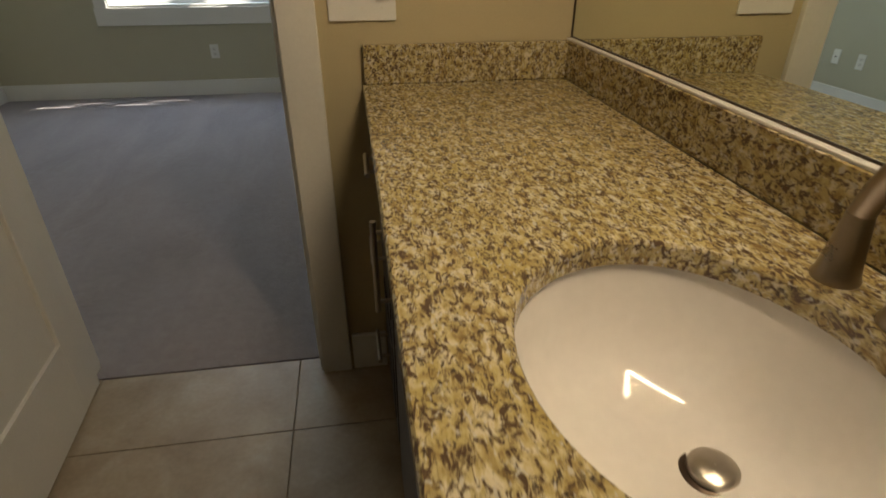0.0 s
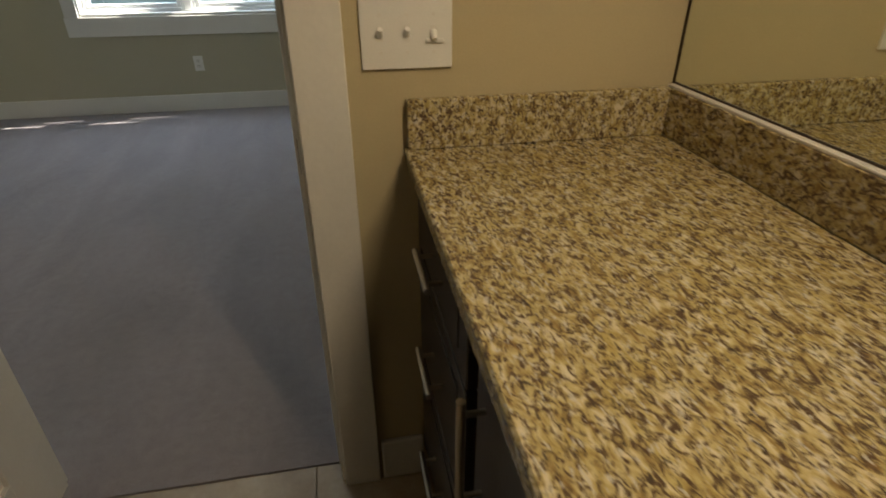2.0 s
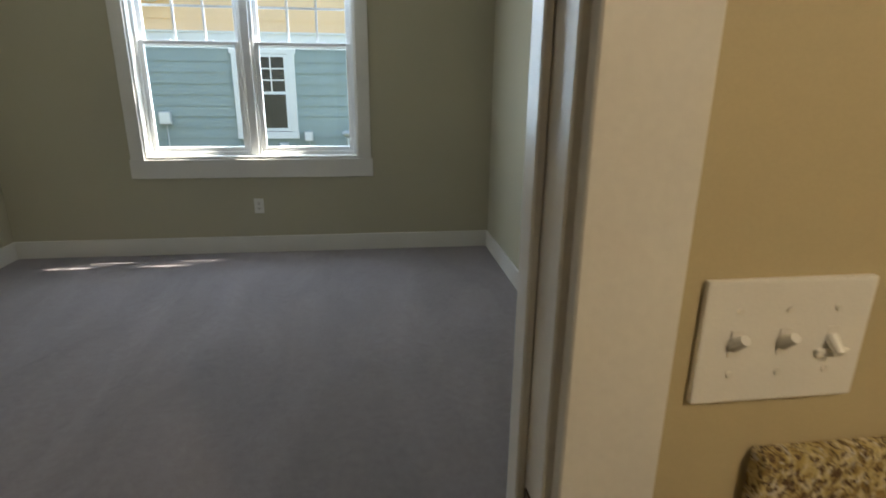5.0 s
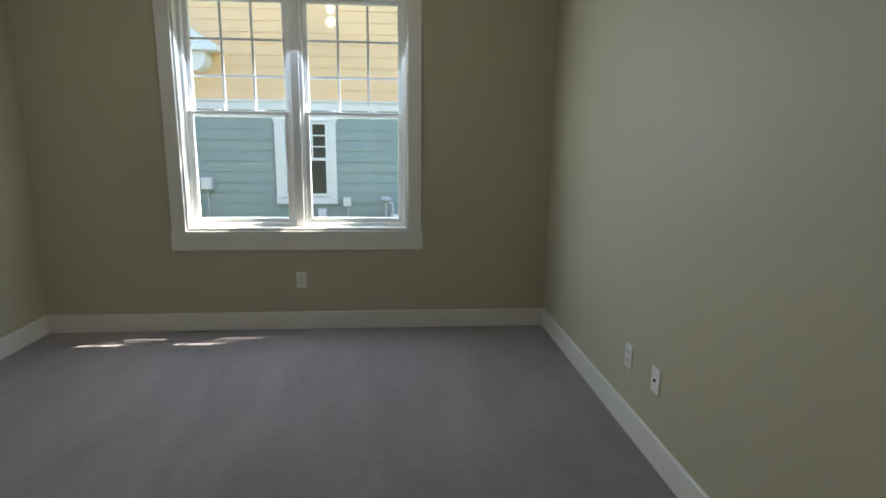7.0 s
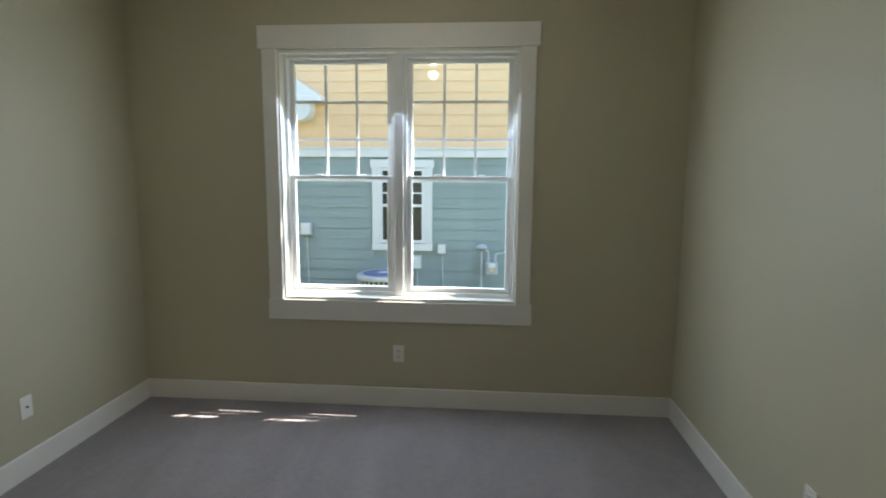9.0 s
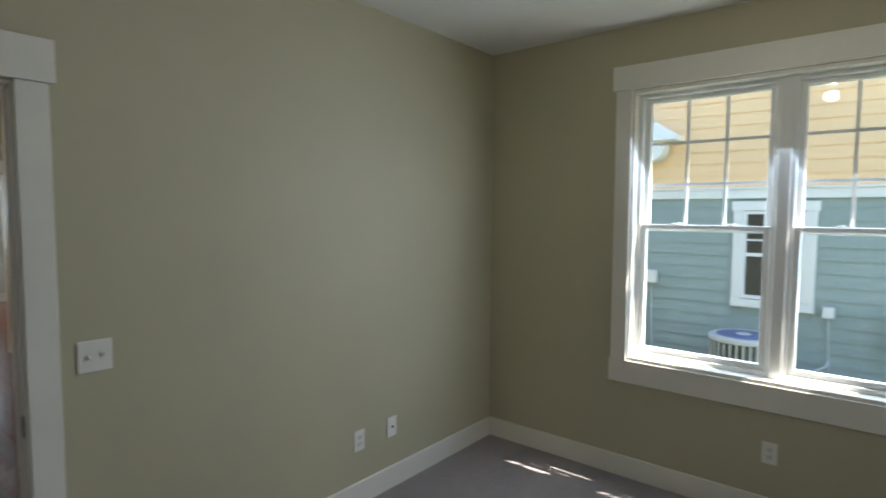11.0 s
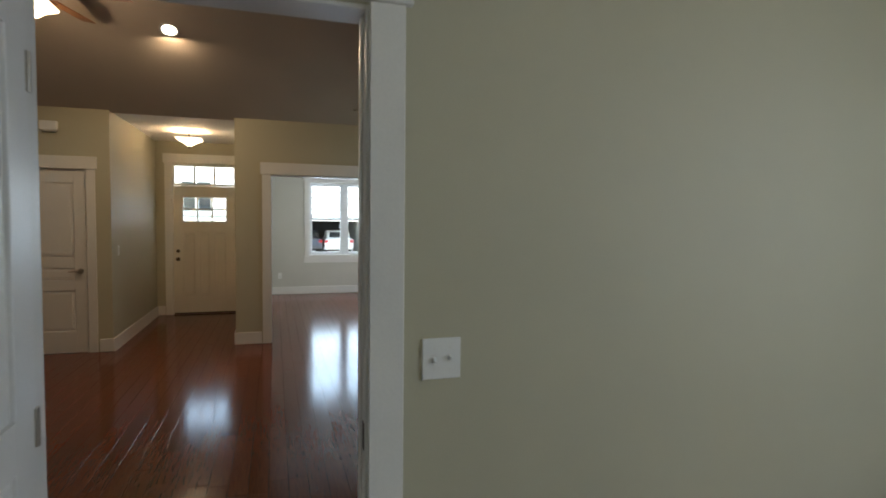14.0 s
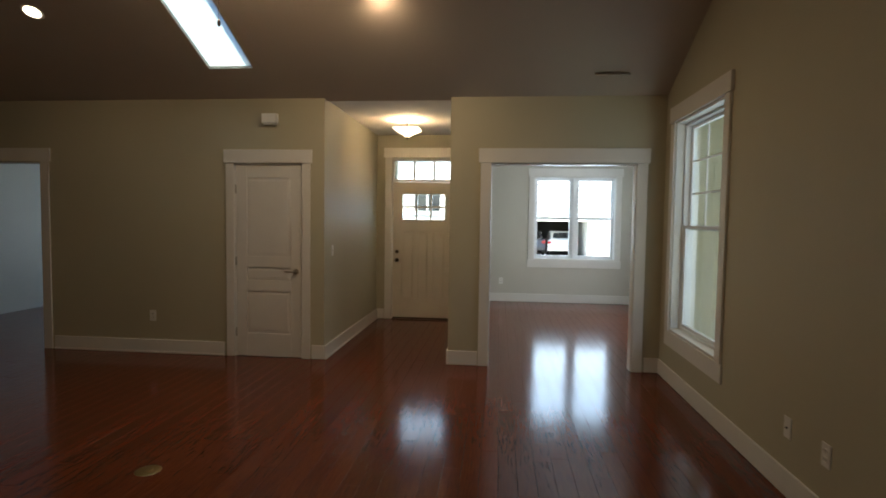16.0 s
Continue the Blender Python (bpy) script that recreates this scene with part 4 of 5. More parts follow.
# ---- vents ----
def vent(name, m, w, h, n, label, material=M_TRIM):
    """A louvred grille, w by h, in its own frame facing -y."""
    t = plate_frame(name, m, label, "vent")
    bm = nb()
    f = 0.018
    for a0, a1, b0, b1 in ((-w / 2, w / 2, -h / 2, -h / 2 + f), (-w / 2, w / 2, h / 2 - f, h / 2), (-w / 2, -w / 2 + f, -h / 2 + f, h / 2 - f), (w / 2 - f, w / 2, -h / 2 + f, h / 2 - f)):
        box(bm, a0, a1, -0.008, 0, b0, b1, 0.002)
    part("frame", bm, material, t)
    part("backing", B(-w / 2 + f, w / 2 - f, -0.002, -0.0005, -h / 2 + f, h / 2 - f), M_DARKGAP, t)
    for i in range(n):
        z = -h / 2 + f + (h - 2 * f) * (i + 0.5) / n
        r = Matrix.Translation((0, -0.005, z)) @ Matrix.Rotation(radians(35), 4, "X")
        part("slat", box(nb(), -w / 2 + f, w / 2 - f, -0.004, 0.004, -0.0008, 0.0008, rot=r), material, t)
    return t


vent("wall_vent", pose(BED_X0, 2.43, 2.50, 0, 0, 90), 0.34, 0.20, 9, "white return air grille above the bedroom door")
vent("ceiling_vent", pose(-1.95, 4.77, BED_H, -90, 0, 0), 0.30, 0.28, 8, "white ceiling air register in the bedroom")
vz = EAVE_Z + SLOPE * (-7.905 - LIV_X0)
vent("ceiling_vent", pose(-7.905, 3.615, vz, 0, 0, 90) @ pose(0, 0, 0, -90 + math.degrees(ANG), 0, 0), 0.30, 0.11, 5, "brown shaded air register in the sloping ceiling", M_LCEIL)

# chime box on the far wall
chm = thing("door_chime", (LIV_X0 + 0.03, 0.265, 2.43), "white plastic door chime box on the wall", "door chime")
part("cover", B(LIV_X0, LIV_X0 + 0.055, 0.185, 0.345, 2.428, 2.522, bevel=0.006, seg=2), M_PLASTIC, chm)
part("base", B(LIV_X0, LIV_X0 + 0.045, 0.200, 0.330, 2.412, 2.427, bevel=0.003), M_PLASTIC, chm)

# floor outlet cover
fc = thing("floor_outlet", (-5.613, 0.632, 0.0), "round brass floor outlet cover in the hardwood", "floor outlet")
part("ring", lathe(nb(), [(0.001, 0.004), (0.052, 0.004), (0.066, 0.003), (0.072, 0.0)], (-5.613, 0.632, 0.0), 36), M_BRASS, fc, smooth=True)
part("cap", lathe(nb(), [(0.001, 0.0065), (0.024, 0.0065), (0.027, 0.004)], (-5.613, 0.632, 0.0), 24), M_BRASS, fc)

# ---- lamps ----
el = thing("entry_lamp", (-9.42, 1.47, 2.68), "lit frosted glass entry lamp with bronze stem", "ceiling lamp")
part("canopy", lathe(nb(), [(0.001, -0.001), (0.062, -0.001), (0.058, -0.016), (0.02, -0.030), (0.001, -0.030)], (-9.42, 1.47, 2.68), 24), M_BRONZE, el, smooth=True)
part("stem", cyl(nb(), (-9.42, 1.47, 2.66), (-9.42, 1.47, 2.47), 0.007), M_BRONZE, el)


def square_bowl(bm, c, top, low, z0, z1):
    """A four-sided flared glass bowl with an upturned rim."""
    prof_ = [(low, z0), (top * 0.5, z0 + (z1 - z0) * 0.42), (top * 0.94, z0 + (z1 - z0) * 0.82), (top, z1), (top * 0.975, z1), (top * 0.90, z0 + (z1 - z0) * 0.82)]
    rings = []
    for r, z in prof_:
        ring_ = []
        for q in range(4):
            for s in (-0.6, 0.0, 0.6):
                a = math.pi / 2 * q
                bow = 1.0 if s == 0 else 0.985
                dx, dy = math.cos(a) - s * 1.667 * math.sin(a) * 0.97, math.sin(a) + s * 1.667 * math.cos(a) * 0.97
                ring_.append(bm.verts.new((c[0] + r * dx * bow, c[1] + r * dy * bow, z)))
        rings.append(ring_)
    for a, b in zip(rings, rings[1:]):
        for i in range(12):
            bm.faces.new((a[i], a[(i + 1) % 12], b[(i + 1) % 12], b[i]))
    bm.faces.new(rings[0])
    return bm


part("shade", square_bowl(nb(), (-9.42, 1.47), 0.160, 0.025, 2.475, 2.575), M_GLOW, el, "lit frosted square glass shade")
part("finial", lathe(nb(), [(0.001, -0.03), (0.010, -0.022), (0.016, 0.0), (0.001, 0.002)], (-9.42, 1.47, 2.475), 16), M_BRONZE, el, smooth=True)

for cx, cy in ((-6.97, 1.64), (-7.09, -1.37)):
    cz = EAVE_Z + SLOPE * (cx - LIV_X0)
    m_ = Matrix.Translation((cx, cy, cz)) @ Matrix.Rotation(-ANG, 4, "Y")
    can = plate_frame("downlight", m_, "lit recessed downlight in the sloping ceiling", "downlight")
    can["group"] = "living room downlights"
    part("trim_ring", lathe(nb(), [(0.062, -0.002), (0.068, -0.006), (0.085, -0.005), (0.088, 0.0)], (0, 0, 0), 32), M_PLASTIC, can, smooth=True)
    part("lens", lathe(nb(), [(0.0005, -0.003), (0.062, -0.003)], (0, 0, 0), 28), M_CANGLOW, can, "glowing lens")

bl_ = thing("bedroom_lamp", (-0.93, 3.86, BED_H), "small lit flush ceiling lamp with a frosted globe", "ceiling lamp")
part("canopy", lathe(nb(), [(0.001, -0.001), (0.075, -0.001), (0.072, -0.018), (0.03, -0.030), (0.001, -0.030)], (-0.93, 3.86, BED_H), 28), M_NICKEL, bl_, smooth=True)
part("globe", ball(nb(), (-0.93, 3.86, BED_H - 0.066), 0.040), M_BULB, bl_, "glowing frosted globe", True)

FX0, FY0, FZ = -6.10, 0.86, 3.13
fan = thing("ceiling_fan", (FX0, FY0, FZ), "ceiling fan with walnut blades and a lit glass bowl", "ceiling fan")
part("downrod", cyl(nb(), (FX0, FY0, FZ + 0.1), (FX0, FY0, EAVE_Z + SLOPE * (FX0 - LIV_X0) - 0.005), 0.012), M_BRONZE, fan)
part("canopy", lathe(nb(), [(0.015, -0.10), (0.06, -0.05), (0.07, 0.02)], (FX0, FY0, EAVE_Z + SLOPE * (FX0 - LIV_X0)), 24), M_BRONZE, fan, smooth=True)
part("motor", lathe(nb(), [(0.001, 0.13), (0.05, 0.13), (0.11, 0.10), (0.125, 0.05), (0.11, 0.0), (0.07, -0.03), (0.05, -0.06), (0.001, -0.06)], (FX0, FY0, FZ), 32), M_BRONZE, fan, smooth=True)
for i in range(5):
    r = Matrix.Translation((FX0, FY0, FZ + 0.03)) @ Matrix.Rotation(radians(18 + 72 * i), 4, "Z") @ Matrix.Rotation(radians(11), 4, "X")
    bl = part("blade", box(nb(), 0.20, 0.66, -0.062, 0.062, -0.004, 0.004, 0.0035, rot=r), M_FANWOOD, fan, "walnut blade")
    part("blade_iron", box(nb(), 0.09, 0.26, -0.018, 0.018, -0.012, -0.0045, 0.003, rot=r), M_BRONZE, bl)
part("light_bowl", square_bowl(nb(), (FX0, FY0), 0.145, 0.04, FZ - 0.16, FZ - 0.065), M_GLOW, fan, "lit frosted square glass bowl")
part("finial", lathe(nb(), [(0.001, -0.028), (0.012, -0.02), (0.018, 0.0), (0.001, 0.002)], (FX0, FY0, FZ - 0.16), 16), M_BRONZE, fan, smooth=True)
bm = cyl(nb(), (FX0 - 0.02, FY0 - 0.05, FZ - 0.05), (FX0 - 0.02, FY0 - 0.05, 2.72), 0.0022, seg=8)
ball(bm, (FX0 - 0.02, FY0 - 0.05, 2.70), 0.011, (1, 1, 2.2))
part("pull_chain", bm, M_BRONZE, fan)


# ---- outdoors ----
def ground_z(x):
    k = min(1, max(0, (-14 - x) / 13))
    return -0.45 - 0.21 * k * k * (3 - 2 * k)


solid("foundation", B(-12.9, 1.0, -4.72, 5.80, -0.6, -0.305), M_CONC, "pale concrete house foundation", "foundation", "structure")
bm = nb()
xs = [-400, -120, -60, -40, -34, -31, -29, -27, -25, -23, -21, -19, -17, -15, -13, -8, 0, 8, 30, 400]
ys = [-400, -60, -20, -8, 5.8, 10, 30, 400]
gv_ = [[bm.verts.new((x, y, ground_z(x))) for y in ys] for x in xs]
for i in range(len(xs) - 1):
    for j in range(len(ys) - 1):
        bm.faces.new((gv_[i][j], gv_[i + 1][j], gv_[i + 1][j + 1], gv_[i][j + 1]))
solid("ground", bm, M_GROUND, "dark mulch and thin grass ground", "ground", "structure", base=(0, 0, 0))


def strip(name, x0, x1, y0, y1, h, material, label):
    bm = nb()
    n = max(1, int((x1 - x0) / 1.5))
    top = [[bm.verts.new((x0 + (x1 - x0) * i / n, y, ground_z(x0 + (x1 - x0) * i / n) + h)) for y in (y0, y1)] for i in range(n + 1)]
    for a, b in zip(top, top[1:]):
        bm.faces.new((a[0], b[0], b[1], a[1]))
    geom = bmesh.ops.extrude_face_region(bm, geom=list(bm.faces))["geom"]
    bmesh.ops.translate(bm, verts=[v for v in geom if isinstance(v, bmesh.types.BMVert)], vec=(0, 0, -h - 0.05))
    return solid(name, bm, material, label, name, "structure", base=(x0, (y0 + y1) / 2, ground_z(x0)))


strip("road", -30, -23, -80, 80, 0.02, M_ASPH, "dark asphalt street")
strip("pavement", -22.8, -21.4, -80, 80, 0.09, M_CONC, "pale concrete pavement")
strip("driveway", -35, -30.2, 3.6, 11, 0.05, M_CONC, "pale concrete driveway to the garage")

# neighbouring house across the side yard
NY = 10.50
nh = thing("neighbour_house", (-2, NY, -0.45), "two-tone lap-sided house with a white band board", "house")
part("wall", B(-16, 12, NY + 0.02, NY + 6, -0.6, 6.2), M_TEAL, nh)
part("band_board", B(-16, 12, NY - 0.035, NY + 0.02, 1.832, 1.955, bevel=0.004), M_EXTW, nh, "white band board")
part("drip_cap", B(-16, 12, NY - 0.055, NY + 0.02, 1.956, 1.982), M_EXTW, nh)
bm = nb()
box(bm, -16.5, 12.5, NY - 0.5, NY + 3.2, -0.06, 0.06, rot=Matrix.Translation((0, 0, 6.3)) @ Matrix.Translation((0, NY - 0.5, 0)) @ Matrix.Rotation(radians(26), 4, "X") @ Matrix.Translation((0, -NY + 0.5, 0)))
part("roof", bm, M_ROOF, nh)
WX0, WX1, WZ0, WZ1, WR = -2.07, -1.33, 0.49, 1.67, 1.09      # its window: opening and meeting rail
nw = part("window", B(WX0, WX1, NY - 0.01, NY + 0.06, WZ0, WZ1 + 0.02), M_GARDARK, nh, "white trimmed window with a dark pane")
for a0, a1, z0, z1, n in ((WX0 - 0.098, WX0 + 0.012, WZ0, WZ1, "side_trim"), (WX1 - 0.012, WX1 + 0.098, WZ0, WZ1, "side_trim"),
                          (WX0 - 0.125, WX1 + 0.125, WZ1 + 0.001, WZ1 + 0.125, "head_trim"), (WX0 - 0.105, WX1 + 0.105, WZ0 - 0.105, WZ0 - 0.001, "sill")):
    part(n, B(a0, a1, NY - 0.045, NY + 0.02, z0, z1, bevel=0.003), M_EXTW, nw)
bm = nb()
g0, g1 = WX0 + 0.062, WX1 - 0.062
for a0, a1, z0, z1 in ((WX0 + 0.013, g0, WZ0 + 0.01, WZ1 - 0.005), (g1, WX1 - 0.013, WZ0 + 0.01, WZ1 - 0.005), (g0, g1, WZ0 + 0.01, WZ0 + 0.06), (g0, g1, WR - 0.022, WR + 0.022), (g0, g1, WZ1 - 0.045, WZ1 - 0.005)):
    box(bm, a0, a1, NY - 0.035, NY - 0.005, z0, z1)
part("sash_frame", bm, M_VINYL, nw)
for i in (1, 2):
    c = g0 + (g1 - g0) * i / 3
    part("muntin", B(c - 0.010, c + 0.010, NY - 0.03, NY - 0.012, WR + 0.022, WZ1 - 0.045), M_VINYL, nw)
    c = WR + 0.022 + (WZ1 - 0.067 - WR) * i / 3
    part("muntin", B(g0, g1, NY - 0.029, NY - 0.013, c - 0.010, c + 0.010), M_VINYL, nw)
part("pane", B(g0, g1, NY - 0.02, NY - 0.016, WZ0 + 0.06, WZ1 - 0.045), M_DARKGLASS, nw)
vb = part("wall_vent", B(-0.052, 0.148, NY - 0.06, NY + 0.01, 2.102, 2.302, bevel=0.006), M_EXTW, nh, "white square wall vent")
part("hood", cyl(nb(), (0.048, NY - 0.06, 2.202), (0.048, NY - 0.12, 2.202), 0.05, 0.045), M_GREYMETAL, vb)
# gable eave return with a round piece below it on the yellow wall
er = part("eave_return", B(-4.2, -2.86, NY - 0.35, NY + 0.01, 2.64, 2.72, bevel=0.01), M_EXTW, nh, "white eave return")
bm = nb()
f1 = [bm.verts.new(p) for p in ((-4.2, NY - 0.30, 2.721), (-2.89, NY - 0.30, 2.721), (-4.2, NY - 0.30, 3.60))]
f2 = [bm.verts.new((v.co.x, NY + 0.01, v.co.z)) for v in f1]
bm.faces.new(f1), bm.faces.new(f2[::-1])
for i in range(3):
    bm.faces.new((f1[i], f1[(i + 1) % 3], f2[(i + 1) % 3], f2[i]))
part("return_roof", bm, M_EXTW, er)
bm = cyl(nb(), (-3.235, NY - 0.02, 2.557), (-3.235, NY - 0.28, 2.557), 0.20, 0.19, 32)
part("eave_round", bm, M_EXTW, er)


def wall_box(name, x0, x1, z0, z1, d, label, drop):
    t = thing(name, ((x0 + x1) / 2, NY - d, z0), label, "meter box")
    part("case", B(x0, x1, NY - d, NY - 0.012, z0, z1, bevel=0.008, seg=2), M_GREYMETAL, t)
    part("lid", B(x0 + 0.012, x1 - 0.012, NY - d - 0.006, NY - d, z0 + 0.012, z1 - 0.012, bevel=0.003), M_EXTW, t)
    c = (x0 + x1) / 2
    part("conduit", tube(nb(), [(c, NY - d / 2, z0), (c + 0.01, NY - d / 2, (z0 + drop) / 2), (c + 0.03, NY - d / 2, drop)], 0.011), M_GREYMETAL, t, smooth=True)
    return t


wall_box("meter_box", -3.315, -3.14, 0.61, 0.806, 0.09, "pale grey utility box with conduit on the siding", -0.45)
wall_box("disconnect_box", -1.14, -1.005, 0.345, 0.498, 0.08, "pale grey disconnect box with conduit on the siding", -0.30)
wall_box("electric_box", -1.535, -1.395, 0.10, 0.318, 0.09, "grey electric box low under the neighbour window", -0.45)
whip = thing("conduit_whip", (-1.3, NY - 0.2, -0.1), "grey flexible conduit running to the condenser", "conduit")
part("pipe", tube(nb(), [(-1.05, NY - 0.05, -0.18), (-1.08, NY - 0.1, -0.26), (-1.2, NY - 0.2, -0.31), (-1.38, NY - 0.35, -0.30), (-1.6, NY - 0.55, -0.2)], 0.014), M_GREYMETAL, whip, smooth=True)

# gas meter
gm_ = thing("gas_meter", (-0.284, NY - 0.2, 0.010), "grey gas meter with bent pipes on the siding", "gas meter")
part("body", B(-0.384, -0.204, NY - 0.26, NY - 0.12, 0.060, 0.250, bevel=0.035, seg=3), M_GREYMETAL, gm_, smooth=True)
part("index", B(-0.344, -0.244, NY - 0.285, NY - 0.258, 0.170, 0.240, bevel=0.01), M_EXTW, gm_)
part("label", B(-0.324, -0.264, NY - 0.266, NY - 0.2595, 0.120, 0.155), M_YELL, gm_, "yellow tag")
part("riser", tube(nb(), [(-0.454, NY - 0.17, -0.450), (-0.454, NY - 0.17, 0.430), (-0.354, NY - 0.17, 0.410), (-0.344, NY - 0.19, 0.240)], 0.018), M_GREYMETAL, gm_, smooth=True)
part("outlet_pipe", tube(nb(), [(-0.244, NY - 0.19, 0.240), (-0.234, NY - 0.17, 0.370), (-0.084, NY - 0.15, 0.400), (-0.074, NY - 0.02, 0.400)], 0.018), M_GREYMETAL, gm_, smooth=True)
part("regulator", lathe(nb(), [(0.001, 0.05), (0.05, 0.045), (0.085, 0.01), (0.085, -0.01), (0.05, -0.04), (0.001, -0.05)], (-0.454, NY - 0.17, 0.470), 24), M_GREYMETAL, gm_, smooth=True)

# condenser
AX, AY, AZ = -1.87, 9.78, -0.43
ac = thing("air_conditioner", (AX, AY, AZ), "round-cornered grey air conditioner condenser on a pad", "air conditioner")
part("pad", B(AX - 0.48, AX + 0.48, AY - 0.48, AY + 0.48, AZ - 0.02, AZ + 0.05, bevel=0.01), M_CONC, ac)
part("coil", cyl(nb(), (AX, AY, AZ + 0.06), (AX, AY, AZ + 0.52), 0.355, seg=32), M_ACCOIL, ac)
for i in range(32):
    a = 2 * math.pi * i / 32
    r = Matrix.Translation((AX, AY, 0)) @ Matrix.Rotation(a, 4, "Z")
    part("louvre_bar", box(nb(), 0.362, 0.376, -0.012, 0.012, AZ + 0.06, AZ + 0.52, rot=r), M_GREYMETAL, ac)
part("top_ring", lathe(nb(), [(0.30, 0.055), (0.34, 0.06), (0.385, 0.04), (0.39, 0.0), (0.375, -0.01)], (AX, AY, AZ + 0.52), 40), M_GREYMETAL, ac, smooth=True)
part("fan_grille", lathe(nb(), [(0.001, 0.065), (0.10, 0.065), (0.11, 0.055), (0.305, 0.052)], (AX, AY, AZ + 0.52), 40), M_ACFAN, ac, "blue grey fan grille", smooth=True)
part("hub_cap", lathe(nb(), [(0.001, 0.075), (0.075, 0.073), (0.085, 0.066)], (AX, AY, AZ + 0.52), 24), M_GREYMETAL, ac)

# own outside face seen through the living window: return wall cladding and corner board
rc = thing("corner_board", (-8.16, 5.30, -0.1), "white corner board of the front room return", "corner board")
part("face", B(-8.183, -8.155, 5.28, 5.42, -0.31, 2.8, bevel=0.003), M_EXTW, rc)
part("side", B(-8.30, -8.155, 5.421, 5.445, -0.31, 2.8, bevel=0.003), M_EXTW, rc)
# roof over the rooms keeps the sun off the ceilings
hr = thing("house_roof", (-5, 1, 2.9), "dark shingle roof with boxed eaves", "roof", kind="structure")
part("bedroom_roof", B(-2.86, 1.6, -2.4, 5.868, 3.01, 3.13), M_ROOF, hr)
part("soffit", B(-2.86, 1.6, 5.801, 5.872, 2.93, 3.005), M_EXTW, hr)
part("front_roof", B(-13.4, -8.32, -5.0, 5.9, 2.83, 2.95), M_ROOF, hr)


# unseen porch roof, added so the return wall stays out of the sun
po = thing("porch_sunshade", (-6.7, 5.9, 2.75), "white boarded porch ceiling with slim posts, added to shade the return wall", "porch")
part("ceiling", B(-8.15, -4.6, 4.41, 7.4, 2.75, 2.85), M_EXTW, po)
for px, py in ((-8.0, 7.25), (-4.75, 7.25)):
    part("post", B(px - 0.07, px + 0.07, py - 0.07, py + 0.07, -0.46, 2.75, bevel=0.006), M_EXTW, po, "white square post")
part("beam", B(-8.15, -4.6, 7.2, 7.38, 2.55, 2.749, bevel=0.004), M_EXTW, po)

# street side: garage house and cars
gx = -35.0
gz = ground_z(gx)
gh = thing("garage_house", (gx, 7, gz), "white house with an open dark garage across the street", "house")
part("wall_left", B(gx - 8, gx, -9, 3.6, gz, 6.0), M_EXTW, gh)
part("wall_right", B(gx - 8, gx, 7.72, 22, gz, 6.0), M_EXTW, gh)
part("wall_over", B(gx - 8, gx, 3.6, 7.72, 1.47, 6.0), M_EXTW, gh)
part("garage_back", B(gx - 8, gx - 7, 3.6, 7.72, gz, 1.47), M_GARDARK, gh)
part("garage_floor", B(gx - 7, gx, 3.6, 7.72, gz - 0.02, gz + 0.03), M_CONC, gh)
part("door_frame", B(gx - 0.02, gx + 0.06, 3.5, 7.85, 1.47, 1.62), M_EXTW, gh)
part("band", B(gx, gx + 0.08, -9, 22, 1.72, 1.90), M_GREYMETAL, gh, "grey band over the garage")
for i in range(5):
    part("board_line", B(gx, gx + 0.03, -9, 22, 2.2 + 0.35 * i, 2.215 + 0.35 * i), M_GREYMETAL, gh)
wn_ = part("window", B(gx, gx + 0.05, -2.4, -0.9, 2.0, 3.6), M_DARKGLASS, gh)
part("sash_frame", B(gx + 0.05, gx + 0.07, -1.70, -1.60, 2.0, 3.6), M_EXTW, wn_)
bm = nb()
ro = [bm.verts.new(p) for p in ((gx + 0.6, -9.6, 5.9), (gx + 0.6, 22.6, 5.9), (gx - 4, 22.6, 8.6), (gx - 4, -9.6, 8.6))]
bm.faces.new(ro)
geom = bmesh.ops.extrude_face_region(bm, geom=list(bm.faces))["geom"]
bmesh.ops.translate(bm, verts=[v for v in geom if isinstance(v, bmesh.types.BMVert)], vec=(0, 0, 0.15))
part("roof", bm, M_ROOF, gh)
for k, z in enumerate((0.0, 0.45, 0.9)):
    sh = thing("garage_shelf", (gx - 6.7, 4.4, gz + 0.4 + z), "laden storage shelf in the garage", "shelf", "garage shelves")
    part("board", B(gx - 6.95, gx - 6.5, 3.7, 5.4, gz + 0.40 + z, gz + 0.43 + z), M_CONC, sh)
    for j in range(4):
        part("bin", B(gx - 6.9, gx - 6.55, 3.75 + 0.41 * j, 4.08 + 0.41 * j, gz + 0.431 + z, gz + 0.62 + z + 0.06 * ((j * 7 + k * 3) % 3), bevel=0.02), (M_GREYMETAL, M_CARD, M_RED, M_TEAL)[(j + k) % 4], sh)


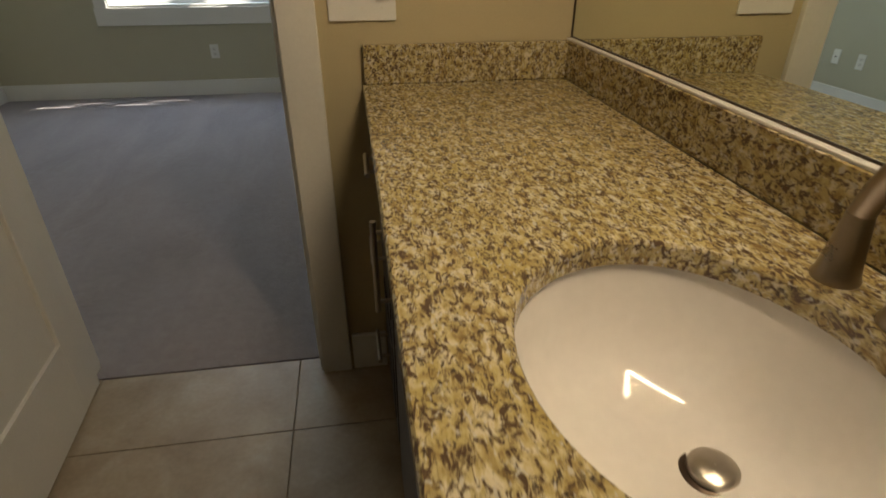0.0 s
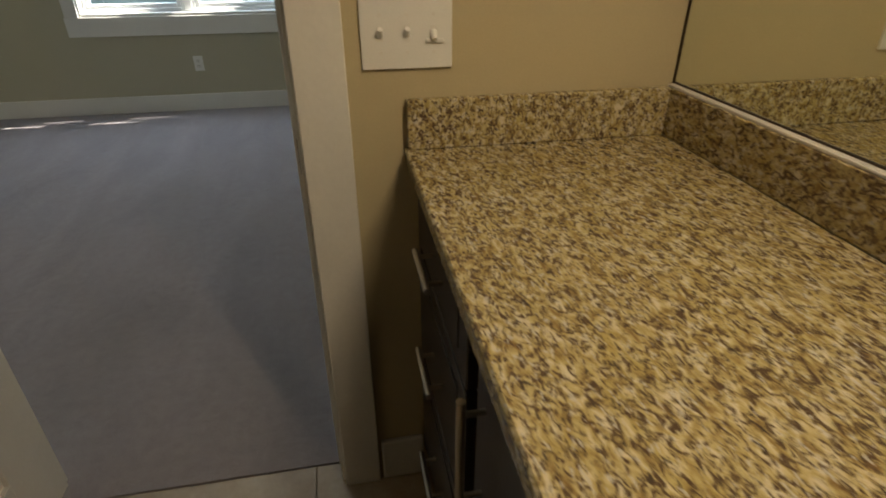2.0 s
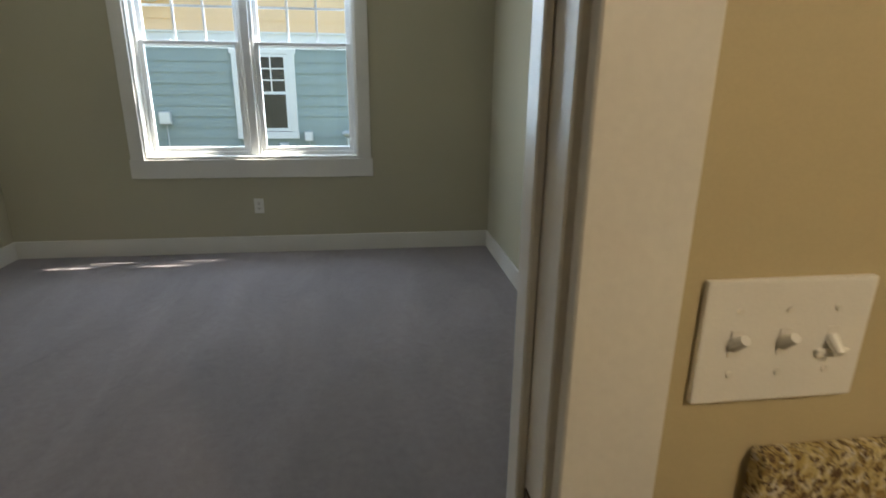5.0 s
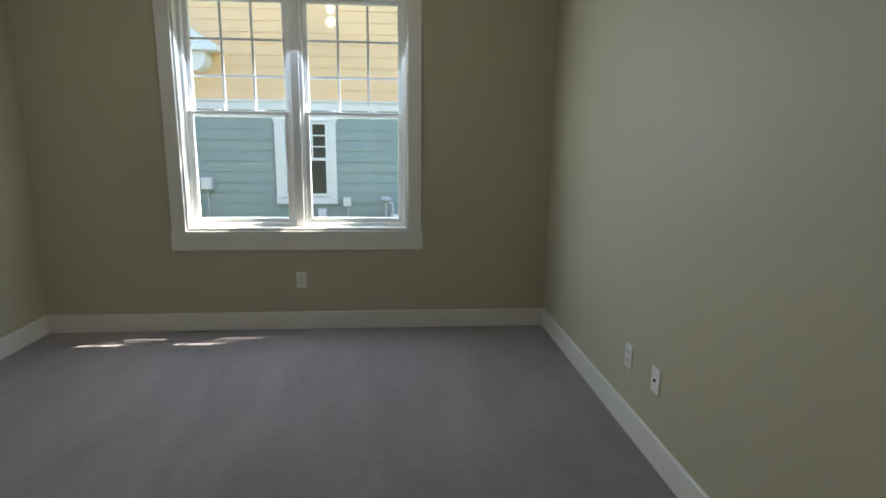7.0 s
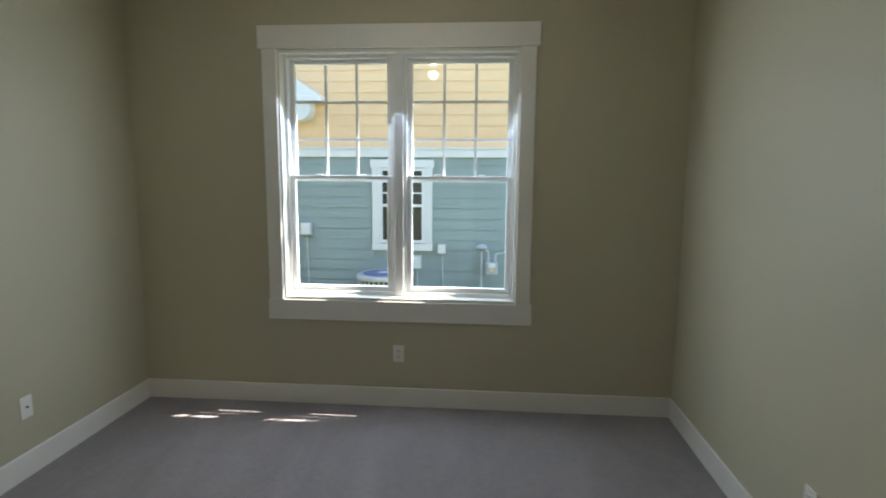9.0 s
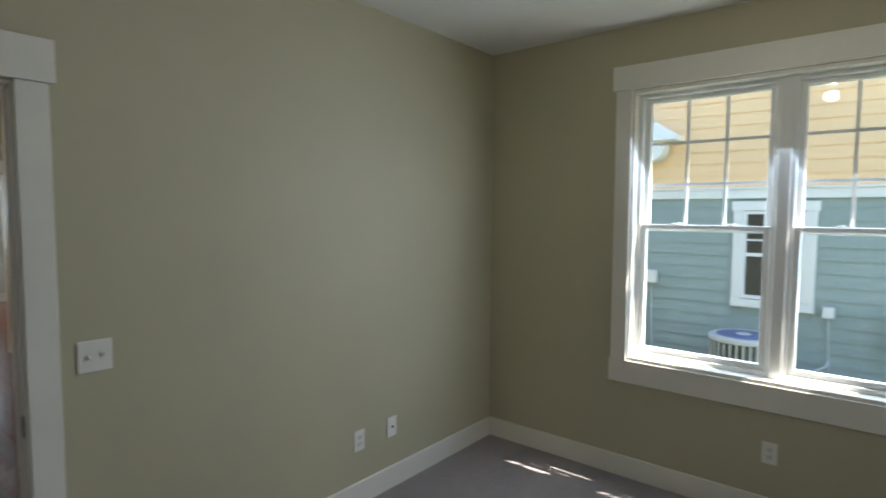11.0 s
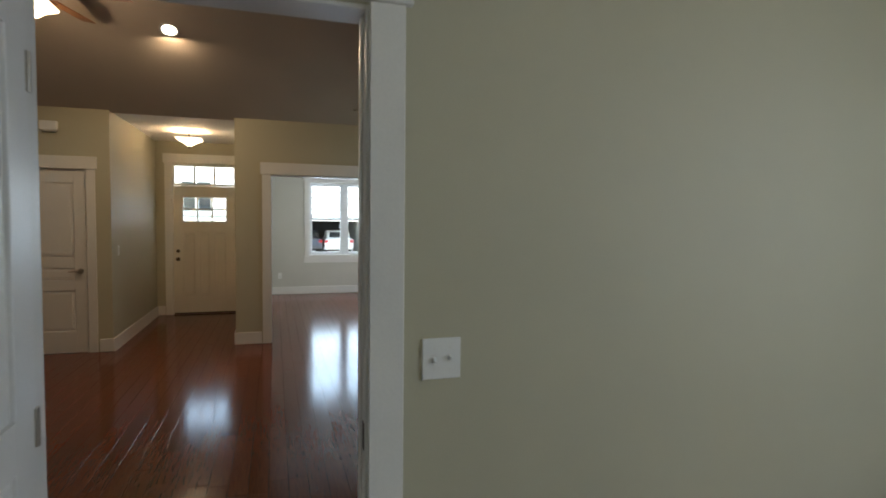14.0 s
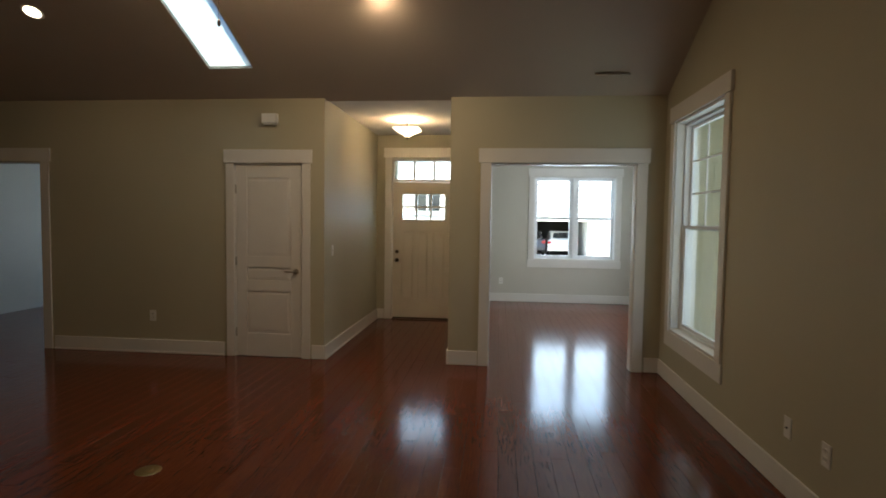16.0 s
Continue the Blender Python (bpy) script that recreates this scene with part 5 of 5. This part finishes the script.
def car(cx, cy, z, paint, label):
    """A car seen from behind; its length runs along x, the tail towards +x."""
    t = thing("car", (cx, cy, z), label, "car")
    pts = [(0, 0.42), (0.02, 0.75), (0.10, 0.98), (0.30, 1.04), (0.75, 1.43), (1.3, 1.50), (2.2, 1.46), (3.05, 1.02), (4.0, 0.88), (4.35, 0.62), (4.35, 0.32), (0.1, 0.30)]
    bm = nb()
    rows_ = []
    for y, inset, low in ((-0.90, 0.0, 1), (-0.82, 1.0, 0), (0.82, 1.0, 0), (0.90, 0.0, 1)):
        rows_.append([bm.verts.new((cx - px, cy + (y if pz < 1.0 else y * 0.80), z + (pz if inset or pz < 0.9 else pz - 0.05))) for px, pz in pts])
    for a, b in zip(rows_, rows_[1:]):
        for i in range(len(pts)):
            j = (i + 1) % len(pts)
            bm.faces.new((a[i], a[j], b[j], b[i]))
    bm.faces.new(rows_[0]), bm.faces.new(rows_[-1][::-1])
    part("body", bm, paint, t, smooth=True)
    bm = nb()
    q = [bm.verts.new((cx - px, cy + py, z + pz)) for px, py, pz in ((0.33, -0.60, 1.085), (0.33, 0.60, 1.085), (0.70, 0.52, 1.40), (0.70, -0.52, 1.40))]
    for v in q:
        v.co.x += 0.03
    bm.faces.new(q)
    geom = bmesh.ops.extrude_face_region(bm, geom=list(bm.faces))["geom"]
    bmesh.ops.translate(bm, verts=[v for v in geom if isinstance(v, bmesh.types.BMVert)], vec=(-0.04, 0, 0))
    part("rear_window", bm, M_DARKGLASS, t)
    for s in (-1, 1):
        part("tail_lamp", B(cx - 0.06, cx + 0.02, cy + s * 0.80 - 0.12, cy + s * 0.80 + 0.10, z + 0.74, z + 0.90, bevel=0.02), M_RED, t)
        for wx in (-0.85, -3.45):
            w_ = part("wheel", cyl(nb(), (cx + wx, cy + s * 0.72, z + 0.31), (cx + wx, cy + s * 0.91, z + 0.31), 0.31, seg=24), M_RUBBER, t)
            part("rim", cyl(nb(), (cx + wx, cy + s * 0.90, z + 0.31), (cx + wx, cy + s * 0.925, z + 0.31), 0.19, seg=20), M_GREYMETAL, w_)
    part("bumper", B(cx - 0.06, cx + 0.04, cy - 0.84, cy + 0.84, z + 0.34, z + 0.58, bevel=0.04, seg=2), paint, t)
    part("number_plate", B(cx + 0.03, cx + 0.045, cy - 0.16, cy + 0.16, z + 0.64, z + 0.75), M_EXTW, t)


car(gx - 1.2, 6.47, gz + 0.03, M_CARW, "white hatchback parked in the open garage")
car(gx - 1.4, 4.55, gz + 0.03, M_CARD, "dark grey car parked in the open garage")


# ---- pieces last: siding boards, floor tiles, hardwood planks ----
def board_mesh(name, length, h, th, material):
    bm = nb()
    p = [(0, 0), (-th, 0.0), (-th * 0.35, h), (0, h)]
    a = [bm.verts.new((0, y, z)) for y, z in p]
    b = [bm.verts.new((length, y, z)) for y, z in p]
    for i in range(4):
        bm.faces.new((a[i], a[(i + 1) % 4], b[(i + 1) % 4], b[i]))
    bm.faces.new(a), bm.faces.new(b[::-1])
    bmesh.ops.recalc_face_normals(bm, faces=bm.faces)
    me = bpy.data.meshes.new(name)
    bm.to_mesh(me)
    bm.free()
    me.materials.append(material)
    return me


def piece(name, me, parent, loc, rz=0):
    ob = new(name, me)
    ob.parent = parent
    ob.location = Vector(loc) - (ORIGIN[parent] if parent in ORIGIN else Vector())
    ob.rotation_euler = (0, 0, rz)
    return ob


EXPO = 0.165
for k, (z0, z1, material) in enumerate(((-0.43, 1.83, M_TEAL), (1.982, 5.6, M_YELL))):
    n = int((z1 - z0) / EXPO)
    me_full = board_mesh("siding_board", 28.0, EXPO + 0.012, 0.020, material)
    for i in range(n + 1):
        z = z0 + EXPO * i
        if z + EXPO * 0.3 > z1:
            break
        if k == 0 and WZ0 - 0.10 < z + EXPO and z < WZ1 + 0.12:
            me_l = board_mesh("siding_board", 16 + WX0 - 0.09, EXPO + 0.012, 0.020, material)
            me_r = board_mesh("siding_board", 12 - WX1 - 0.09, EXPO + 0.012, 0.020, material)
            piece("siding_board", me_l, nh, (-16, NY + 0.02, z))
            piece("siding_board", me_r, nh, (WX1 + 0.09, NY + 0.02, z))
        else:
            piece("siding_board", me_full, nh, (-16, NY + 0.02, z))
me_ret = board_mesh("siding_board", 0.875, EXPO + 0.012, 0.018, M_CREAM)
for i in range(17):
    piece("siding_board", me_ret, rc, (-8.185, 4.405, -0.1 + EXPO * i), math.pi / 2)


def slab_mesh(name, lx, ly, th, gap, bev, material):
    bm = nb()
    box(bm, gap / 2, lx - gap / 2, gap / 2, ly - gap / 2, -th, 0)
    top = [e for e in bm.edges if all(v.co.z > -1e-6 for v in e.verts)]
    bmesh.ops.bevel(bm, geom=top, offset=bev, segments=1, affect="EDGES")
    me = bpy.data.meshes.new(name)
    bm.to_mesh(me)
    bm.free()
    me.materials.append(material)
    return me


# tiles: lines run through x = -0.022 and y = 1.432
TS = 0.3045
TL = 0.612
me_tile = slab_mesh("tile", TL, TS, 0.010, 0.003, 0.0010, M_TILE)
rng = random.Random(5)
for i in range(-3, 2):
    for j in range(-11, 1):
        x, y = -0.022 + TL * i, 1.432 + TS * j
        if x < -1.9 or y < -1.9:
            continue
        piece("tile", me_tile, bath_floor, (x, y, 0.002 + rng.uniform(-0.0003, 0.0003)))

# planks along x
PW = 0.108
LENGTHS = (0.75, 1.05, 1.35, 1.65)
me_plank = {L: slab_mesh("plank", L, PW, 0.014, 0.0010, 0.0014, M_PLANK) for L in LENGTHS}
rng = random.Random(11)
near, far = [], []
y = LIV_Y0
while y < 5.30 - PW:
    start = -2.79 if y < LIV_Y1 - 0.01 else -8.30
    x = start - rng.uniform(0.1, 0.7)
    # a short piece closes the row at its eastern end
    far.append((x, y, start - x))
    while x > -12.69:
        L = rng.choice(LENGTHS)
        x -= L
        # the stretch between the bedroom doorway, the entry and the wide opening
        (near if (-8.6 < x < -3.2 and 0.2 < y < 4.1 and len(near) < 300) else far).append((x, y, L))
    y += PW
for x, y, L in near:
    piece("plank", me_plank[L], wood_floor, (x, y, 0.0 + rng.uniform(-0.0004, 0.0004)))
verts, faces = [], []
for x, y, L in far:
    a, b, g, e = max(x, -12.69), x + L, 0.0005, 0.0014
    n = len(verts)
    z = rng.uniform(-0.0004, 0.0004)
    for q, h in ((g, z - 0.008), (g, z - e), (g + e, z)):
        verts += [(a + q, y + q, h), (b - q, y + q, h), (b - q, y + PW - q, h), (a + q, y + PW - q, h)]
    for r in (0, 4):
        for i in range(4):
            j = (i + 1) % 4
            faces.append((n + r + i, n + r + j, n + r + 4 + j, n + r + 4 + i))
    faces.append((n + 8, n + 9, n + 10, n + 11))
me = bpy.data.meshes.new("far_planks")
me.from_pydata(verts, [], faces)
me.materials.append(M_PLANK)
fp = new("far_planks", me)
fp.parent = wood_floor
tagged(fp, kind="stuff")
